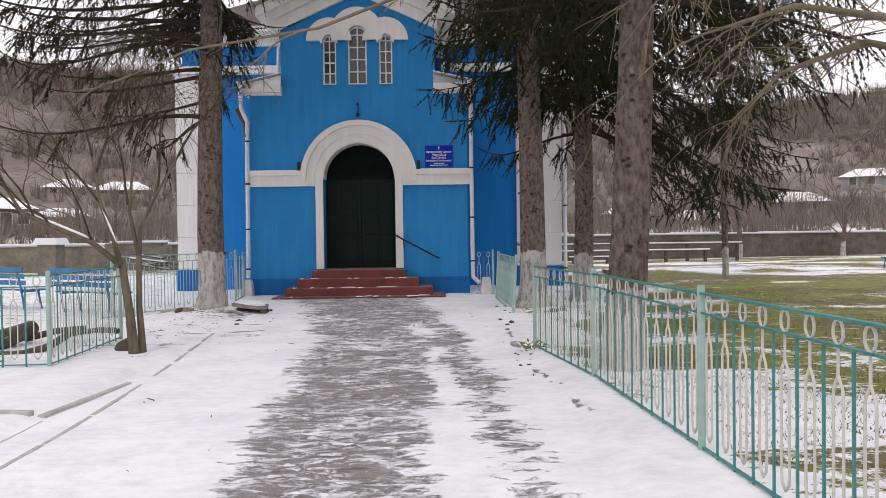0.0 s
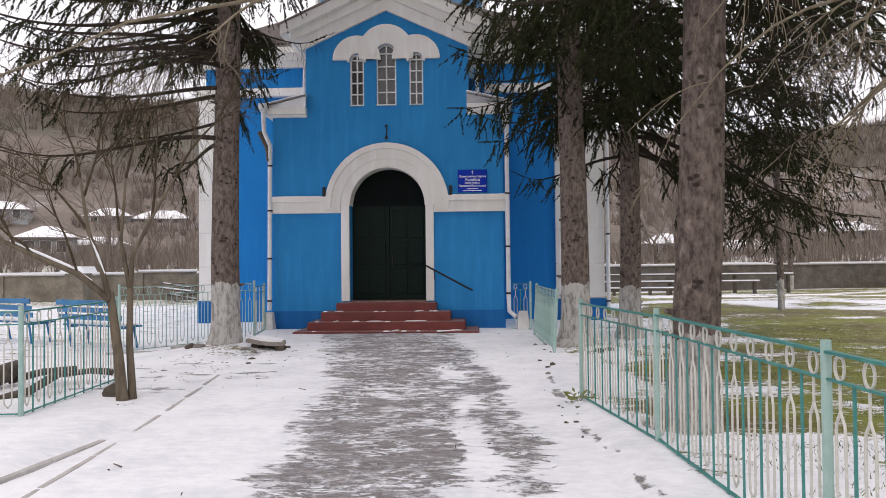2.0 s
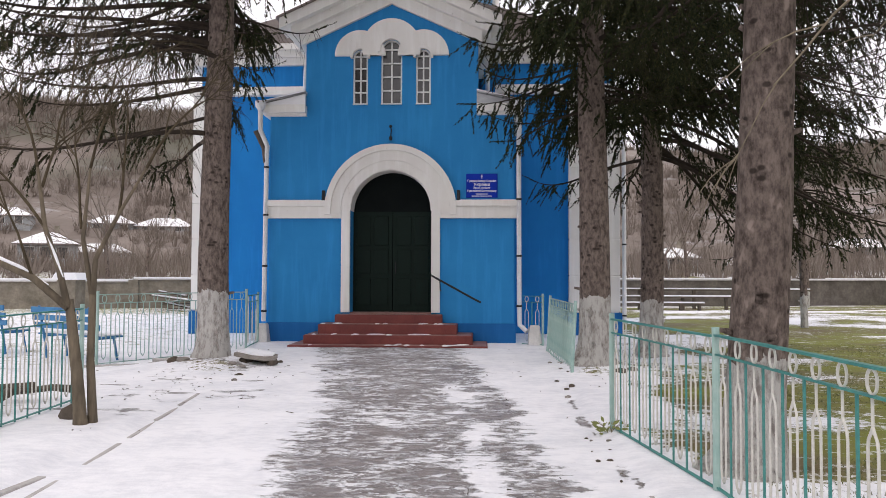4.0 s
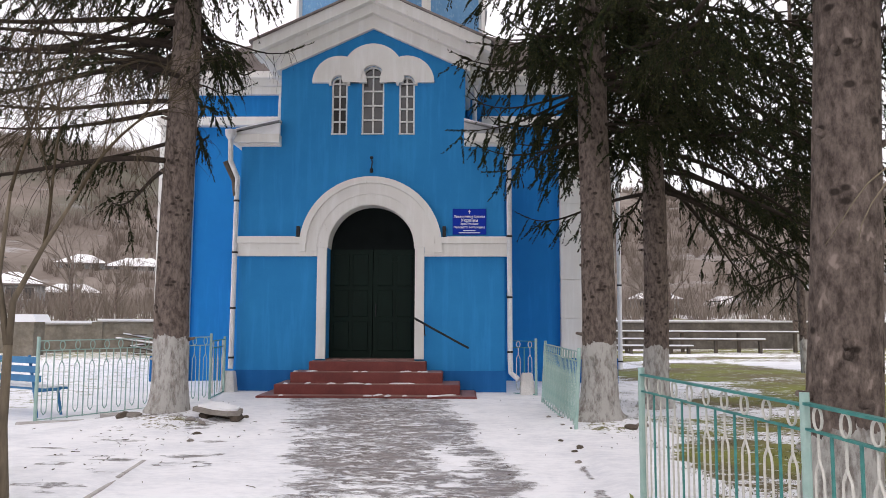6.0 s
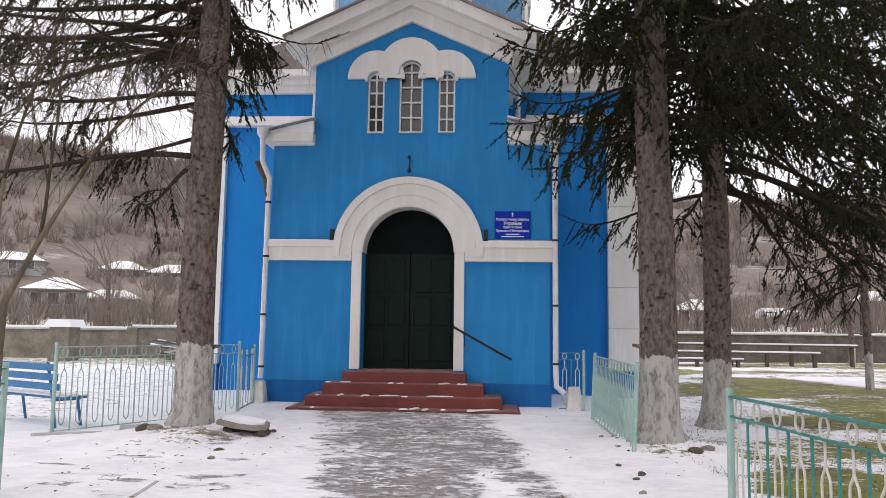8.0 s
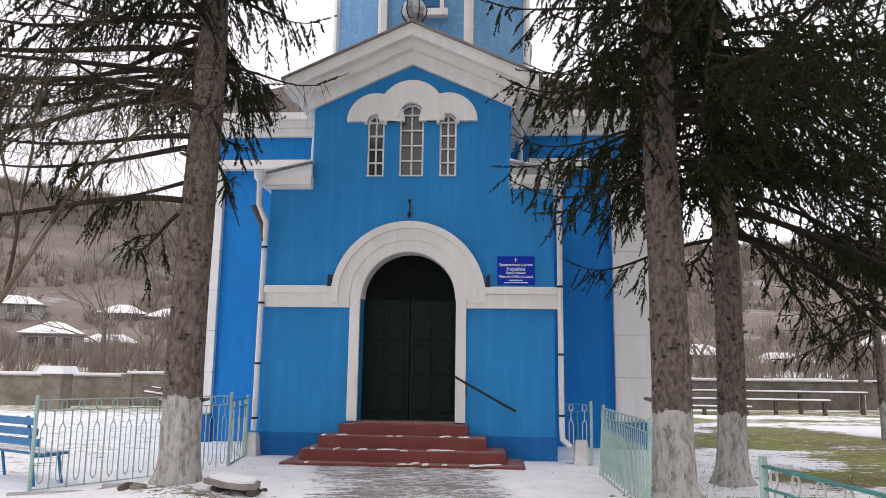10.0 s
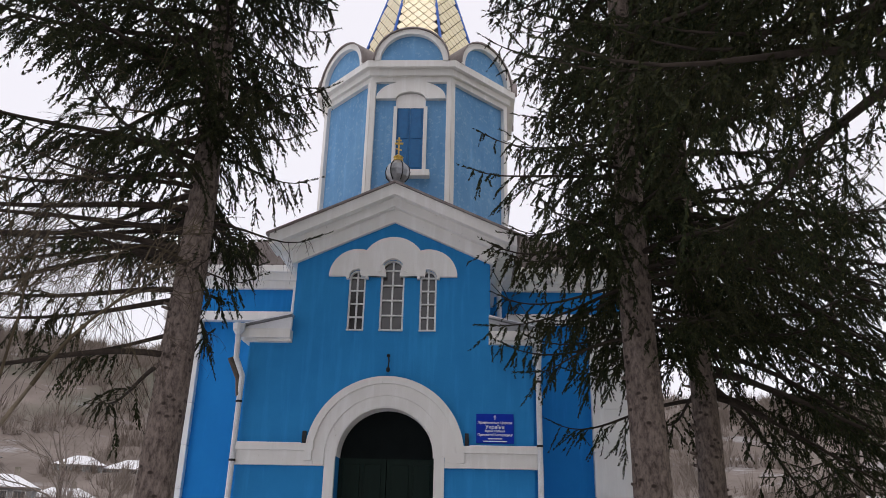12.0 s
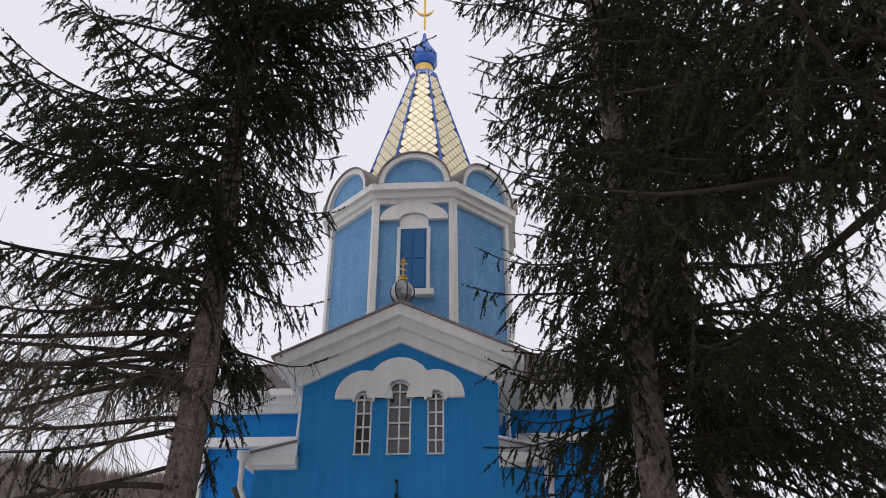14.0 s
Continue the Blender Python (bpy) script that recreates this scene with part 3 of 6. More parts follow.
def scallop(cx, cz, r, half, window, proj):
    """A raised half disc over one window, cut out round its head."""
    wx, wr, wz = window
    wr += 0.052
    z0 = 6.42
    low = arc(wx, wz, wr, math.degrees(math.asin(min(1, max(0.0, (z0 - wz) / wr)))), 180 - math.degrees(math.asin(min(1, max(0.0, (z0 - wz) / wr)))), 14)
    if wz > z0:
        low = [(wx + wr, z0)] + low + [(wx - wr, z0)]
    a0 = math.degrees(math.asin((z0 - cz) / r))
    bm = B()
    # the disc, split down the window's axis into two plain plates
    top = arc(cx, cz, r, 90, a0, 20)
    prism(bm, [(wx, cz + r)] + top[1:] + [p for p in low if p[0] > wx + 1e-6] + [(wx, wz + wr)], YF - proj, YF + 0.008)
    top = arc(cx, cz, r, 90, 180 - a0, 20)
    prism(bm, [(wx, cz + r)] + top[1:] + [p for p in low[::-1] if p[0] < wx - 1e-6] + [(wx, wz + wr)], YF - proj, YF + 0.008)
    part("window_hood", bm, M_WHITE, church)


for (cx, cz, r), w, pr in zip(((XC - 0.70, 6.42, 0.57), (XC, 6.59, 0.655), (XC + 0.71, 6.42, 0.57)), WINDOWS, (0.080, 0.100, 0.080)):
    scallop(cx, cz, r, 0, w, pr)

# raking cornice of the gable in three steps, with its returns and the eaves along the sides
SL = 0.455


def rake(s):
    for lo, hi, half, proj, y1 in ((7.58, 7.92, 2.02, 0.10, YF + 0.3), (7.86, 8.12, 2.22, 0.24, YF + 0.3), (8.06, 8.30, 2.45, 0.40, YF + 0.3)):
        o = [(XC, lo), (XC, hi), (XC + s * half, hi - SL * half), (XC + s * half, lo - SL * half)]
        part("raking_cornice", prism(B(), o, YF - proj, y1), M_WHITE, church)
    bm = B()
    for (x0, z0, x1, z1) in ((UP - 0.02, 6.62, 2.06, 6.95), (UP, 6.88, 2.24, 7.08), (UP, 7.02, 2.44, 7.18)):
        box(bm, XC + s * x0, XC + s * x1, YF + 0.302, 22.0, z0, z1)
    part("eaves_cornice", bm, M_WHITE, church)
    # the roof slope, tin, with a rib of snow
    o = [(XC, 8.305), (XC, 8.35), (XC + s * 2.52, 8.35 - SL * 2.52), (XC + s * 2.52, 8.305 - SL * 2.52)]
    part("porch_roof", prism(B(), o, YF - 0.44, 22.6), M_ROOF, church)


mirror(rake)
part("gable_fill", prism(B(), [(XC - 2.0, 6.9), (XC, 8.2), (XC + 2.0, 6.9)], YF + 0.05, YF + 0.30), M_WHITE, church)


def shoulder(s):
    """The small tin roofs on the porch's shoulders."""
    x0, x1 = XC + s * (UP - 0.03), XC + s * (LOW + 0.18)
    bm = box(B(), x0, x1, YF - 0.22, 22.0, 5.12, 5.30, 0.01)
    box(bm, x0, XC + s * (LOW + 0.08), YF - 0.12, 22.0, 5.07, 5.125, 0.006)
    body = part("shoulder_cornice", bm, M_WHITE, church)
    part("shoulder_roof", prism(B(), [(x0, 5.545), (XC + s * (LOW + 0.24), 5.305), (XC + s * (LOW + 0.24), 5.335), (x0, 5.575)], YF - 0.26, 22.0), M_TIN, body)
    bm = prism(B(), [(x0, 5.302), (x0, 5.54), (XC + s * (LOW + 0.2), 5.302)], YF - 0.19, YF - 0.10)
    part("roof_cheek", bm, M_SNOW if s < 0 else M_TIN, body)
    part("roof_snow", prism(B(), [(x0, 5.577), (XC + s * (LOW + 0.20), 5.34), (XC + s * (LOW + 0.20), 5.375), (x0, 5.615)], YF - 0.22, 21.9), M_SNOW, body)


mirror(shoulder)

# the nave behind, wider, with white corner piers, string course and cornice
NY = 22.0
part("nave_wall", box(B(), -7.45, XC - 2.0, NY, 34, 0, 7.3), M_DEEP, church)
part("nave_wall", box(B(), XC + 2.0, 3.3, NY, 34, 0, 7.3), M_DEEP, church)
part("nave_wall", box(B(), XC - 2.0, XC + 2.0, NY + 0.1, 34, 0, 7.3), M_DEEP, church)
for x0, x1, xb0, xb1 in ((-7.62, -6.78, -7.66, -6.76), (2.13, 3.42, 2.11, 3.46)):
    z = 0.62
    n = 0
    while z < 6.15:
        h = 0.92
        part("pier_block", box(B(), x0, x1, NY - 0.14, NY + 0.7, z, min(z + h - 0.012, 6.18), 0.014), M_WHITE, church)
        z += h
    part("pier_core", box(B(), x0 + 0.03, x1 - 0.03, NY - 0.115, NY + 0.6, 0.6, 6.18), M_WHITE, church)
    part("pier_base", box(B(), xb0, xb1, NY - 0.18, NY + 0.7, 0, 0.6, 0.012), M_PLINTH, church)
for a, b in ((-7.70, XC - 2.35), (XC + 2.35, 3.52)):
    bm = box(B(), a, b, NY - 0.20, NY + 0.1, 6.20, 6.42, 0.012)
    part("nave_string_course", bm, M_WHITE, church)
    bm = box(B(), a, b, NY - 0.12, NY + 0.1, 7.0, 7.2, 0.01)
    box(bm, a - 0.05, b + 0.05, NY - 0.24, NY + 0.1, 7.18, 7.36, 0.01)
    box(bm, a - 0.1, b + 0.1, NY - 0.38, NY + 0.1, 7.34, 7.50, 0.01)
    part("nave_cornice", bm, M_WHITE, church)
bm = prism(B(), [(-7.95, 7.50), (XC, 9.0), (3.80, 7.50)], NY - 0.35, 34.2)
part("nave_roof", bm, M_ROOF, church)
part("nave_side_cornice", box(B(), -7.85, -7.4, NY + 0.102, 34, 7.0, 7.5), M_WHITE, church)
part("nave_side_cornice", box(B(), 3.3, 3.7, NY + 0.102, 34, 7.0, 7.5), M_WHITE, church)

# ---- the bell tower: an octagon ----
TA, TY = 1.0, 23.81             # half a side, the axis
AP = TA * (1 + math.sqrt(2))    # the apothem
TZ0, TZ1 = 7.3, 12.38


def octa(ap, z0, z1, ap2=None):
    r = ap / math.cos(math.pi / 8)
    r2 = (ap2 or ap) / math.cos(math.pi / 8)
    return turned(B(), (XC, TY, 0), [(r, z0), (r2, z1)], 8, math.pi / 8)


def on_face(k, f):
    """Place what f built for the front face (x along it, y outward negative) on face k of eight."""
    return Matrix.Translation((XC, TY, 0)) @ Matrix.Rotation(radians(45 * k), 4, "Z")


tower = part("tower_wall", octa(AP - 0.06, TZ0, TZ1 + 0.3), M_TOWER, church, "pale faded blue limewashed octagonal tower")
for k in range(8):
    m = on_face(k, None)
    for s in (-1, 1):
        bm2 = box(B(), s * (TA + 0.01), s * (TA - 0.11), -AP - 0.045, -AP + 0.07, TZ0, TZ1, 0.008)
        bm2.transform(m)
        part("corner_pilaster", bm2, M_WHITE, tower)
    if k % 2 == 0:
        z1, hw = 11.62, 0.33
        bm = prism(B(), [(0.87 * math.cos(radians(a)), 11.86 + 0.50 * math.sin(radians(a))) for a in range(0, 181, 7)] + [(-0.87, 11.84)] + [(-0.37, 11.84)] + [(0.369 * math.cos(radians(a)), 11.84 + 0.20 * math.sin(radians(a))) for a in range(180, -1, -12)] + [(0.37, 11.84), (0.87, 11.84)], -AP - 0.05, -AP + 0.07)
        bm.transform(m)
        part("window_hood", bm, M_WHITE, tower)
        bm = B()
        for s in (-1, 1):
            box(bm, s * hw, s * (hw + 0.09), -AP - 0.02, -AP + 0.07, 9.84, 11.63, 0.006)
        bm.transform(m)
        part("window_surround", bm, M_WHITE, tower)
        bm = prism(B(), [(0.368 * math.cos(radians(a)), 11.82 + 0.20 * math.sin(radians(a))) for a in range(0, 181, 12)] + [(-0.368, 11.6), (0.368, 11.6)], -AP + 0.02, -AP + 0.07)
        bm.transform(m)
        part("window_head", bm, M_WHITE, tower)
        bm = box(B(), -0.52, 0.52, -AP - 0.13, -AP + 0.07, 9.67, 9.84, 0.012)
        bm.transform(m)
        part("window_sill", bm, M_WHITE, tower)
        for s in (-1, 1):
            bm = box(B(), s * 0.006, s * 0.328, -AP + 0.03, -AP + 0.075, 9.84, 11.60, 0.004)
            box(bm, s * 0.05, s * 0.28, -AP + 0.015, -AP + 0.035, 9.95, 10.6, 0.006)
            box(bm, s * 0.05, s * 0.28, -AP + 0.015, -AP + 0.035, 10.75, 11.5, 0.006)
            bm.transform(m)
            part("shutter", bm, M_SHUTTER, tower, "closed blue wooden shutter")
    # lunette over each face
    bm = prism(B(), arc(0, 12.81, 0.93, 0, 180, 28) + arc(0, 12.81, 0.79, 180, 0, 28), -AP - 0.28, -AP + 0.3)
    bm.transform(m)
    part("lunette_arch", bm, M_WHITE, tower)
    bm = prism(B(), arc(0, 12.81, 0.792, 0, 180, 28), -AP - 0.16, -AP + 0.3)
    bm.transform(m)
    part("lunette", bm, M_TOWER, tower)
    bm = prism(B(), arc(0, 12.81, 0.965, 0, 180, 28) + arc(0, 12.81, 0.932, 180, 0, 28), -AP - 0.33, -AP + 0.7)
    bm.transform(m)
    part("lunette_flashing", bm, M_ROOF, tower)
for ap, z0, z1 in ((AP + 0.05, 12.32, 12.47), (AP + 0.14, 12.46, 12.64), (AP + 0.26, 12.63, 12.82)):
    part("tower_cornice", octa(ap, z0, z1), M_WHITE, tower)

# tent roof: diamond shingles on eight slopes, blue ridges
RZ0, RZ1, H0, H1 = 12.84, 18.62, 1.95, 0.40
roof = part("tower_roof", octa(H0 + 0.45, RZ0, RZ0 + 0.5, H0 - 0.08), M_TIN, church, "tent roof of gilded diamond shingles with blue ridges")
part("roof_deck", octa(H0 - 0.10, RZ0 + 0.3, RZ1, H1 - 0.03), M_LOG, roof)
lean = math.atan2(H0 - H1, RZ1 - RZ0)
slope_len = math.hypot(H0 - H1, RZ1 - RZ0)
DW, DH = 0.30, 0.36             # a shingle's width and length
bm = B()
pts = [(0, -DH / 2), (DW / 2, 0), (0, DH / 2), (-DW / 2, 0)]
lo = [bm.verts.new((a * 0.93, 0.012, b * 0.93)) for a, b in pts]
hi = [bm.verts.new((a * 0.91, -0.012 - 0.006 * (b < 0), b * 0.91)) for a, b in pts]
bm.faces.new(hi)
for i in range(4):
    bm.faces.new((lo[i], lo[(i + 1) % 4], hi[(i + 1) % 4], hi[i]))
bmesh.ops.recalc_face_normals(bm, faces=bm.faces[:])
shingle = mesh_of(bm, "shingle", M_SHINGLE)
inv = world_of(roof).inverted()
for k in range(8):
    m = Matrix.Translation((XC, TY, RZ0)) @ Matrix.Rotation(radians(45 * k), 4, "Z") @ Matrix.Translation((0, -H0, 0)) @ Matrix.Rotation(-lean, 4, "X")
    rows = int(slope_len / (DH / 2)) + 1
    for r in range(1, rows):
        v = r * DH / 2
        half = (H0 + (H1 - H0) * v / slope_len) * math.tan(math.pi / 8)
        c = -int(half / DW) - 1
        while c * DW < half + DW:
            u = c * DW + (DW / 2 if r % 2 else 0)
            if abs(u) < half - DW * 0.05 and k in (7, 0, 1):
                piece("shingle", shingle, roof, inv @ m @ Matrix.Translation((u, 0, v)))
            c += 1
for k in range(8):
    a = math.pi / 8 + k * math.pi / 4
    r0, r1 = H0 / math.cos(math.pi / 8), H1 / math.cos(math.pi / 8)
    part("ridge", tube(B(), [(XC + r0 * math.cos(a), TY + r0 * math.sin(a), RZ0), (XC + r1 * math.cos(a), TY + r1 * math.sin(a), RZ1)], [0.045, 0.035], 8), M_RIB, roof)
# finial: blue collars, gilt drum, blue faceted onion, gilt cross with a crescent
fin = part("finial", turned(B(), (XC, TY, 18.52), [(0.44, -0.1), (0.50, 0.05), (0.44, 0.24), (0.30, 0.30), (0.27, 0.62), (0.36, 0.66), (0.44, 0.82), (0.46, 1.02), (0.38, 1.28), (0.20, 1.6), (0.08, 1.9), (0.05, 2.15)], 8, math.pi / 8), M_RIB, church, "blue faceted onion finial with a gilt cross")
part("drum", turned(B(), (XC, TY, 18.82), [(0.295, 0), (0.295, 0.33)], 16), M_GOLD, fin)
bm = tube(B(), [(XC, TY, 20.9), (XC, TY, 23.1)], 0.035)
tube(bm, [(XC - 0.62, TY, 22.45), (XC + 0.62, TY, 22.45)], 0.035)
tube(bm, [(XC - 0.26, TY, 22.85), (XC + 0.26, TY, 22.85)], 0.03)
part("cross", bm, M_GOLD, fin)
part("crescent", tube(B(), [(XC + 0.30 * math.cos(radians(a)), TY, 21.85 + 0.30 * math.sin(radians(a))) for a in range(190, 351, 10)], [0.01 + 0.045 * math.sin(math.pi * i / 16) for i in range(17)], 8), M_GOLD, fin)
part("cross_disc", turned(B(), (XC, TY, 22.38), [(0.02, 0), (0.14, 0.03), (0.16, 0.08), (0.14, 0.13), (0.02, 0.16)], 16), M_GOLD, fin)

# small cupola on the gable
cup = part("gable_cupola", turned(B(), (XC + 0.01, YF - 0.1, 8.26), [(0.15, 0), (0.13, 0.16), (0.15, 0.20), (0.225, 0.30), (0.25, 0.42), (0.225, 0.54), (0.14, 0.63), (0.09, 0.68)], 12), M_TIN, church, "small grey tin onion cupola with a gilt cross")
for k in range(6):
    a = k * math.pi / 3
    part("cupola_rib", tube(B(), [(XC + 0.01 + (r + 0.006) * math.cos(a), YF - 0.1 + (r + 0.006) * math.sin(a), 8.26 + z) for r, z in ((0.15, 0.20), (0.225, 0.30), (0.25, 0.42), (0.225, 0.54), (0.14, 0.63))], 0.012, 6), M_IRON, cup)
part("gilt_neck", turned(B(), (XC + 0.01, YF - 0.1, 8.92), [(0.06, 0), (0.11, 0.03), (0.085, 0.07), (0.11, 0.11), (0.06, 0.15), (0.02, 0.18)], 12), M_GOLD, cup)
bm = box(B(), XC - 0.006, XC + 0.026, YF - 0.115, YF - 0.085, 9.08, 9.50)
box(bm, XC - 0.08, XC + 0.10, YF - 0.115, YF - 0.085, 9.34, 9.375)
box(bm, XC - 0.045, XC + 0.065, YF - 0.115, YF - 0.085, 9.42, 9.445)
tube(bm, [(XC - 0.05, YF - 0.1, 9.24), (XC + 0.07, YF - 0.1, 9.20)], 0.014)
part("cross", bm, M_GOLD, cup)

# ---- on the church's front ----
steps = thing("entrance_steps", (XC, 18.4, 0), "worn oxblood-painted concrete steps with a thin snow edge", "steps")
for x0, x1, y0, z0, z1 in ((1.96, 2.14, 17.86, -0.05, 0.085), (1.70, 1.83, 18.18, 0.08, 0.27), (1.46, 1.49, 18.50, 0.26, 0.475), (1.17, 1.16, 18.84, 0.46, 0.665)):
    st = part("step", box(B(), XC - x0, XC + x1, y0, YF - 0.032, z0, z1, 0.018), M_STEP, steps)
    part("tread", box(B(), XC - x0 + 0.03, XC + x1 - 0.03, y0 + 0.03, YF - 0.034, z1 - 0.01, z1 + 0.004), M_STEPWORN, st)
rng = random.Random(5)
for w, y0, z1 in ((3.9, 17.86, 0.085), (3.4, 18.18, 0.27), (2.94, 18.50, 0.475)):
    for k in range(9):
        x = XC + rng.uniform(-w / 2, w / 2 - 0.3)
        sn = part("snow_scrap", turned(B(), (0, 0, 0), [(0.07, 0), (0.06, 0.012), (0.03, 0.02)], 9), M_SNOW, steps, local=True)
        sn.matrix_basis = pose(x - XC, y0 - 18.4 + rng.uniform(0.04, 0.25), z1 + 0.003, 0, 0, rng.uniform(0, 90)) @ Matrix.Diagonal((rng.uniform(0.6, 3), rng.uniform(0.4, 0.9), 1, 1))


def downpipe(name, pts, label):
    ob = thing(name, pts[-1], label, "downpipe", "downpipes on the porch")
    part("pipe", tube(B(), pts, 0.052, 12), M_PIPE, ob)
    for (a, b) in zip(pts, pts[1:]):
        a, b = Vector(a), Vector(b)
        if (a - b).length > 1.5:
            for f in (0.04, 0.35, 0.68, 0.97):
                p = a.lerp(b, f)
                part("bracket", tube(B(), [p - Vector((0, 0, 0.02)), p + Vector((0, 0, 0.02))], 0.062, 12), M_IRON, ob)
    part("hopper", turned(B(), (pts[0][0], pts[0][1], pts[0][2] - 0.05), [(0.055, 0), (0.11, 0.08), (0.12, 0.2)], 12), M_PIPE, ob)
    return ob


LX, RX = XC - LOW - 0.08, XC + LOW + 0.06
left_pipe = downpipe("downpipe", [(LX - 0.06, YF - 0.32, 5.20), (LX - 0.05, YF - 0.31, 4.70), (LX + 0.07, YF - 0.20, 4.38), (LX + 0.04, YF - 0.13, 4.05), (LX + 0.02, YF - 0.14, 0.62), (LX + 0.02, YF - 0.16, 0.50)], "white tin downpipe ending in a concrete base")
downpipe("downpipe", [(RX + 0.06, YF - 0.30, 5.18), (RX + 0.05, YF - 0.2, 4.9), (RX + 0.03, YF - 0.14, 4.5), (RX + 0.04, YF - 0.14, 0.75), (RX + 0.05, YF - 0.18, 0.45), (RX + 0.20, YF - 0.30, 0.32)], "white tin downpipe with an elbow at its foot")
downpipe("downpipe", [(XC - UP - 0.36, 21.5, 7.0), (XC - UP - 0.36, 21.3, 6.8), (XC - UP - 0.34, 20.6, 6.6), (XC - UP - 0.34, 20.5, 5.72)], "short white tin downpipe above the shoulder roof")
downpipe("downpipe", [(XC + UP + 0.30, 21.0, 7.0), (XC + UP + 0.24, 20.8, 6.8), (XC + UP + 0.22, 20.6, 6.6), (XC + UP + 0.22, 20.5, 5.75)], "short white tin downpipe above the shoulder roof")
downpipe("downpipe", [(3.50, NY - 0.36, 7.1), (3.5, NY - 0.3, 6.9), (3.50, NY - 0.24, 6.5), (3.50, NY - 0.24, 0.35)], "tall white tin downpipe on the nave corner")


part("rusty_elbow", tube(B(), [(LX - 0.17, YF - 0.275, 4.71), (LX - 0.02, YF - 0.14, 4.35), (LX + 0.018, YF - 0.122, 4.02)], 0.057, 12), M_LOG, left_pipe, "rusty bare elbow of the downpipe")


def pipe_base(x, y):
    bm = turned(B(), (x, y, 0), [(0.21, 0), (0.20, 0.05), (0.15, 0.42), (0.135, 0.46)], 4, math.pi / 4)
    bmesh.ops.bevel(bm, geom=bm.edges[:], offset=0.012, segments=2, affect="EDGES")
    ob = tagged(new("drain_block", mesh_of(bm, "drain_block", M_LIMEBASE)), "whitewashed tapered concrete block under a downpipe", "concrete block", "drain blocks")
    return ob


pipe_base(LX + 0.02, YF - 0.22)
pipe_base(RX + 0.36, YF - 0.34)

rail = thing("handrail", (XC + 1.0, YF, 1.5), "black iron handrail bolted beside the door", "handrail")
part("bar", tube(B(), [(XC + 0.92, YF - 0.10, 1.52), (XC + 0.97, YF - 0.50, 1.50), (XC + 1.86, YF - 0.62, 1.02), (XC + 2.0, YF - 0.62, 0.95)], 0.022, 8), M_IRON, rail)
part("stay", tube(B(), [(XC + 1.12, YF + 0.0, 1.18), (XC + 1.12, YF - 0.30, 1.2), (XC + 1.12, YF - 0.50, 1.43)], 0.012, 6), M_IRON, rail)


def wall_lamp(x, z):
    ob = thing("wall_lamp", (x, YF, z), "small black wall lamp above the white course", "lamp", "lamps beside the arch")
    part("housing", box(B(), x - 0.035, x + 0.035, YF - 0.10, YF - 0.02, z - 0.12, z + 0.10, 0.01), M_IRON, ob)
    part("bracket", box(B(), x - 0.02, x + 0.02, YF - 0.03, YF + 0.0, z - 0.06, z + 0.02, 0.004), M_IRON, ob)


wall_lamp(XC - 1.50, 3.30)
wall_lamp(XC + 1.50, 3.30)
bell = thing("lantern", (XC, YF, 4.6), "small black lantern on a bent bracket over the arch", "lantern")
part("bracket", tube(B(), [(XC, YF, 4.72), (XC, YF - 0.14, 4.80), (XC + 0.02, YF - 0.17, 4.72), (XC, YF - 0.12, 4.60)], 0.012, 6), M_IRON, bell)
part("cap", turned(B(), (XC, YF - 0.14, 4.78), [(0.015, 0), (0.035, 0.01), (0.035, 0.045), (0.02, 0.06)], 10), M_IRON, bell)
part("body", turned(B(), (XC, YF - 0.12, 4.50), [(0.02, 0), (0.038, 0.03), (0.035, 0.08), (0.015, 0.10)], 10), M_IRON, bell)

sign = thing("church_sign", (-0.07, YF, 3.5), "blue notice board with white lettering beside the arch", "sign")
SX, SZ0, SZ1 = -0.075, 3.235, 3.765
part("board", box(B(), SX - 0.345, SX + 0.345, YF - 0.045, YF - 0.01, SZ0, SZ1, 0.004), M_SIGN, sign)


def text_line(words, z, size, name="lettering"):
    cu = bpy.data.curves.new(name, "FONT")
    cu.body, cu.size, cu.align_x, cu.extrude = words, size, "CENTER", 0.001
    cu.offset = 0.0015
    ob = new(name, cu)
    bpy.context.view_layer.update()
    me = bpy.data.meshes.new_from_object(ob.evaluated_get(bpy.context.evaluated_depsgraph_get()))
    bpy.data.objects.remove(ob)
    me.materials.append(M_LETTER)
    me.transform(Matrix.Translation((SX, YF - 0.0475, z)) @ Matrix.Rotation(radians(90), 4, "X"))
    o = new(name, me)
    o.parent = sign
    me.transform(world_of(sign).inverted())


text_line("Православна Церква", 3.585, 0.062)
text_line("України", 3.495, 0.095)
text_line("Храм Успіння", 3.435, 0.056)
text_line("Пресвятої Богородиці", 3.365, 0.060)
for z, w in ((3.315, 0.26), (3.27, 0.44)):
    part("small_print", box(B(), SX - w / 2, SX + w / 2, YF - 0.048, YF - 0.044, z - 0.009, z + 0.009), M_LETTER, sign)
bm = box(B(), SX - 0.007, SX + 0.007, YF - 0.048, YF - 0.044, 3.655, 3.74)
box(bm, SX - 0.025, SX + 0.025, YF - 0.0485, YF - 0.0445, 3.705, 3.717)
part("sign_cross", bm, M_LETTER, sign)

# ---- fences ----
def shared(name, bm, material, smooth=False):
    return mesh_of(bm, name, material, smooth)


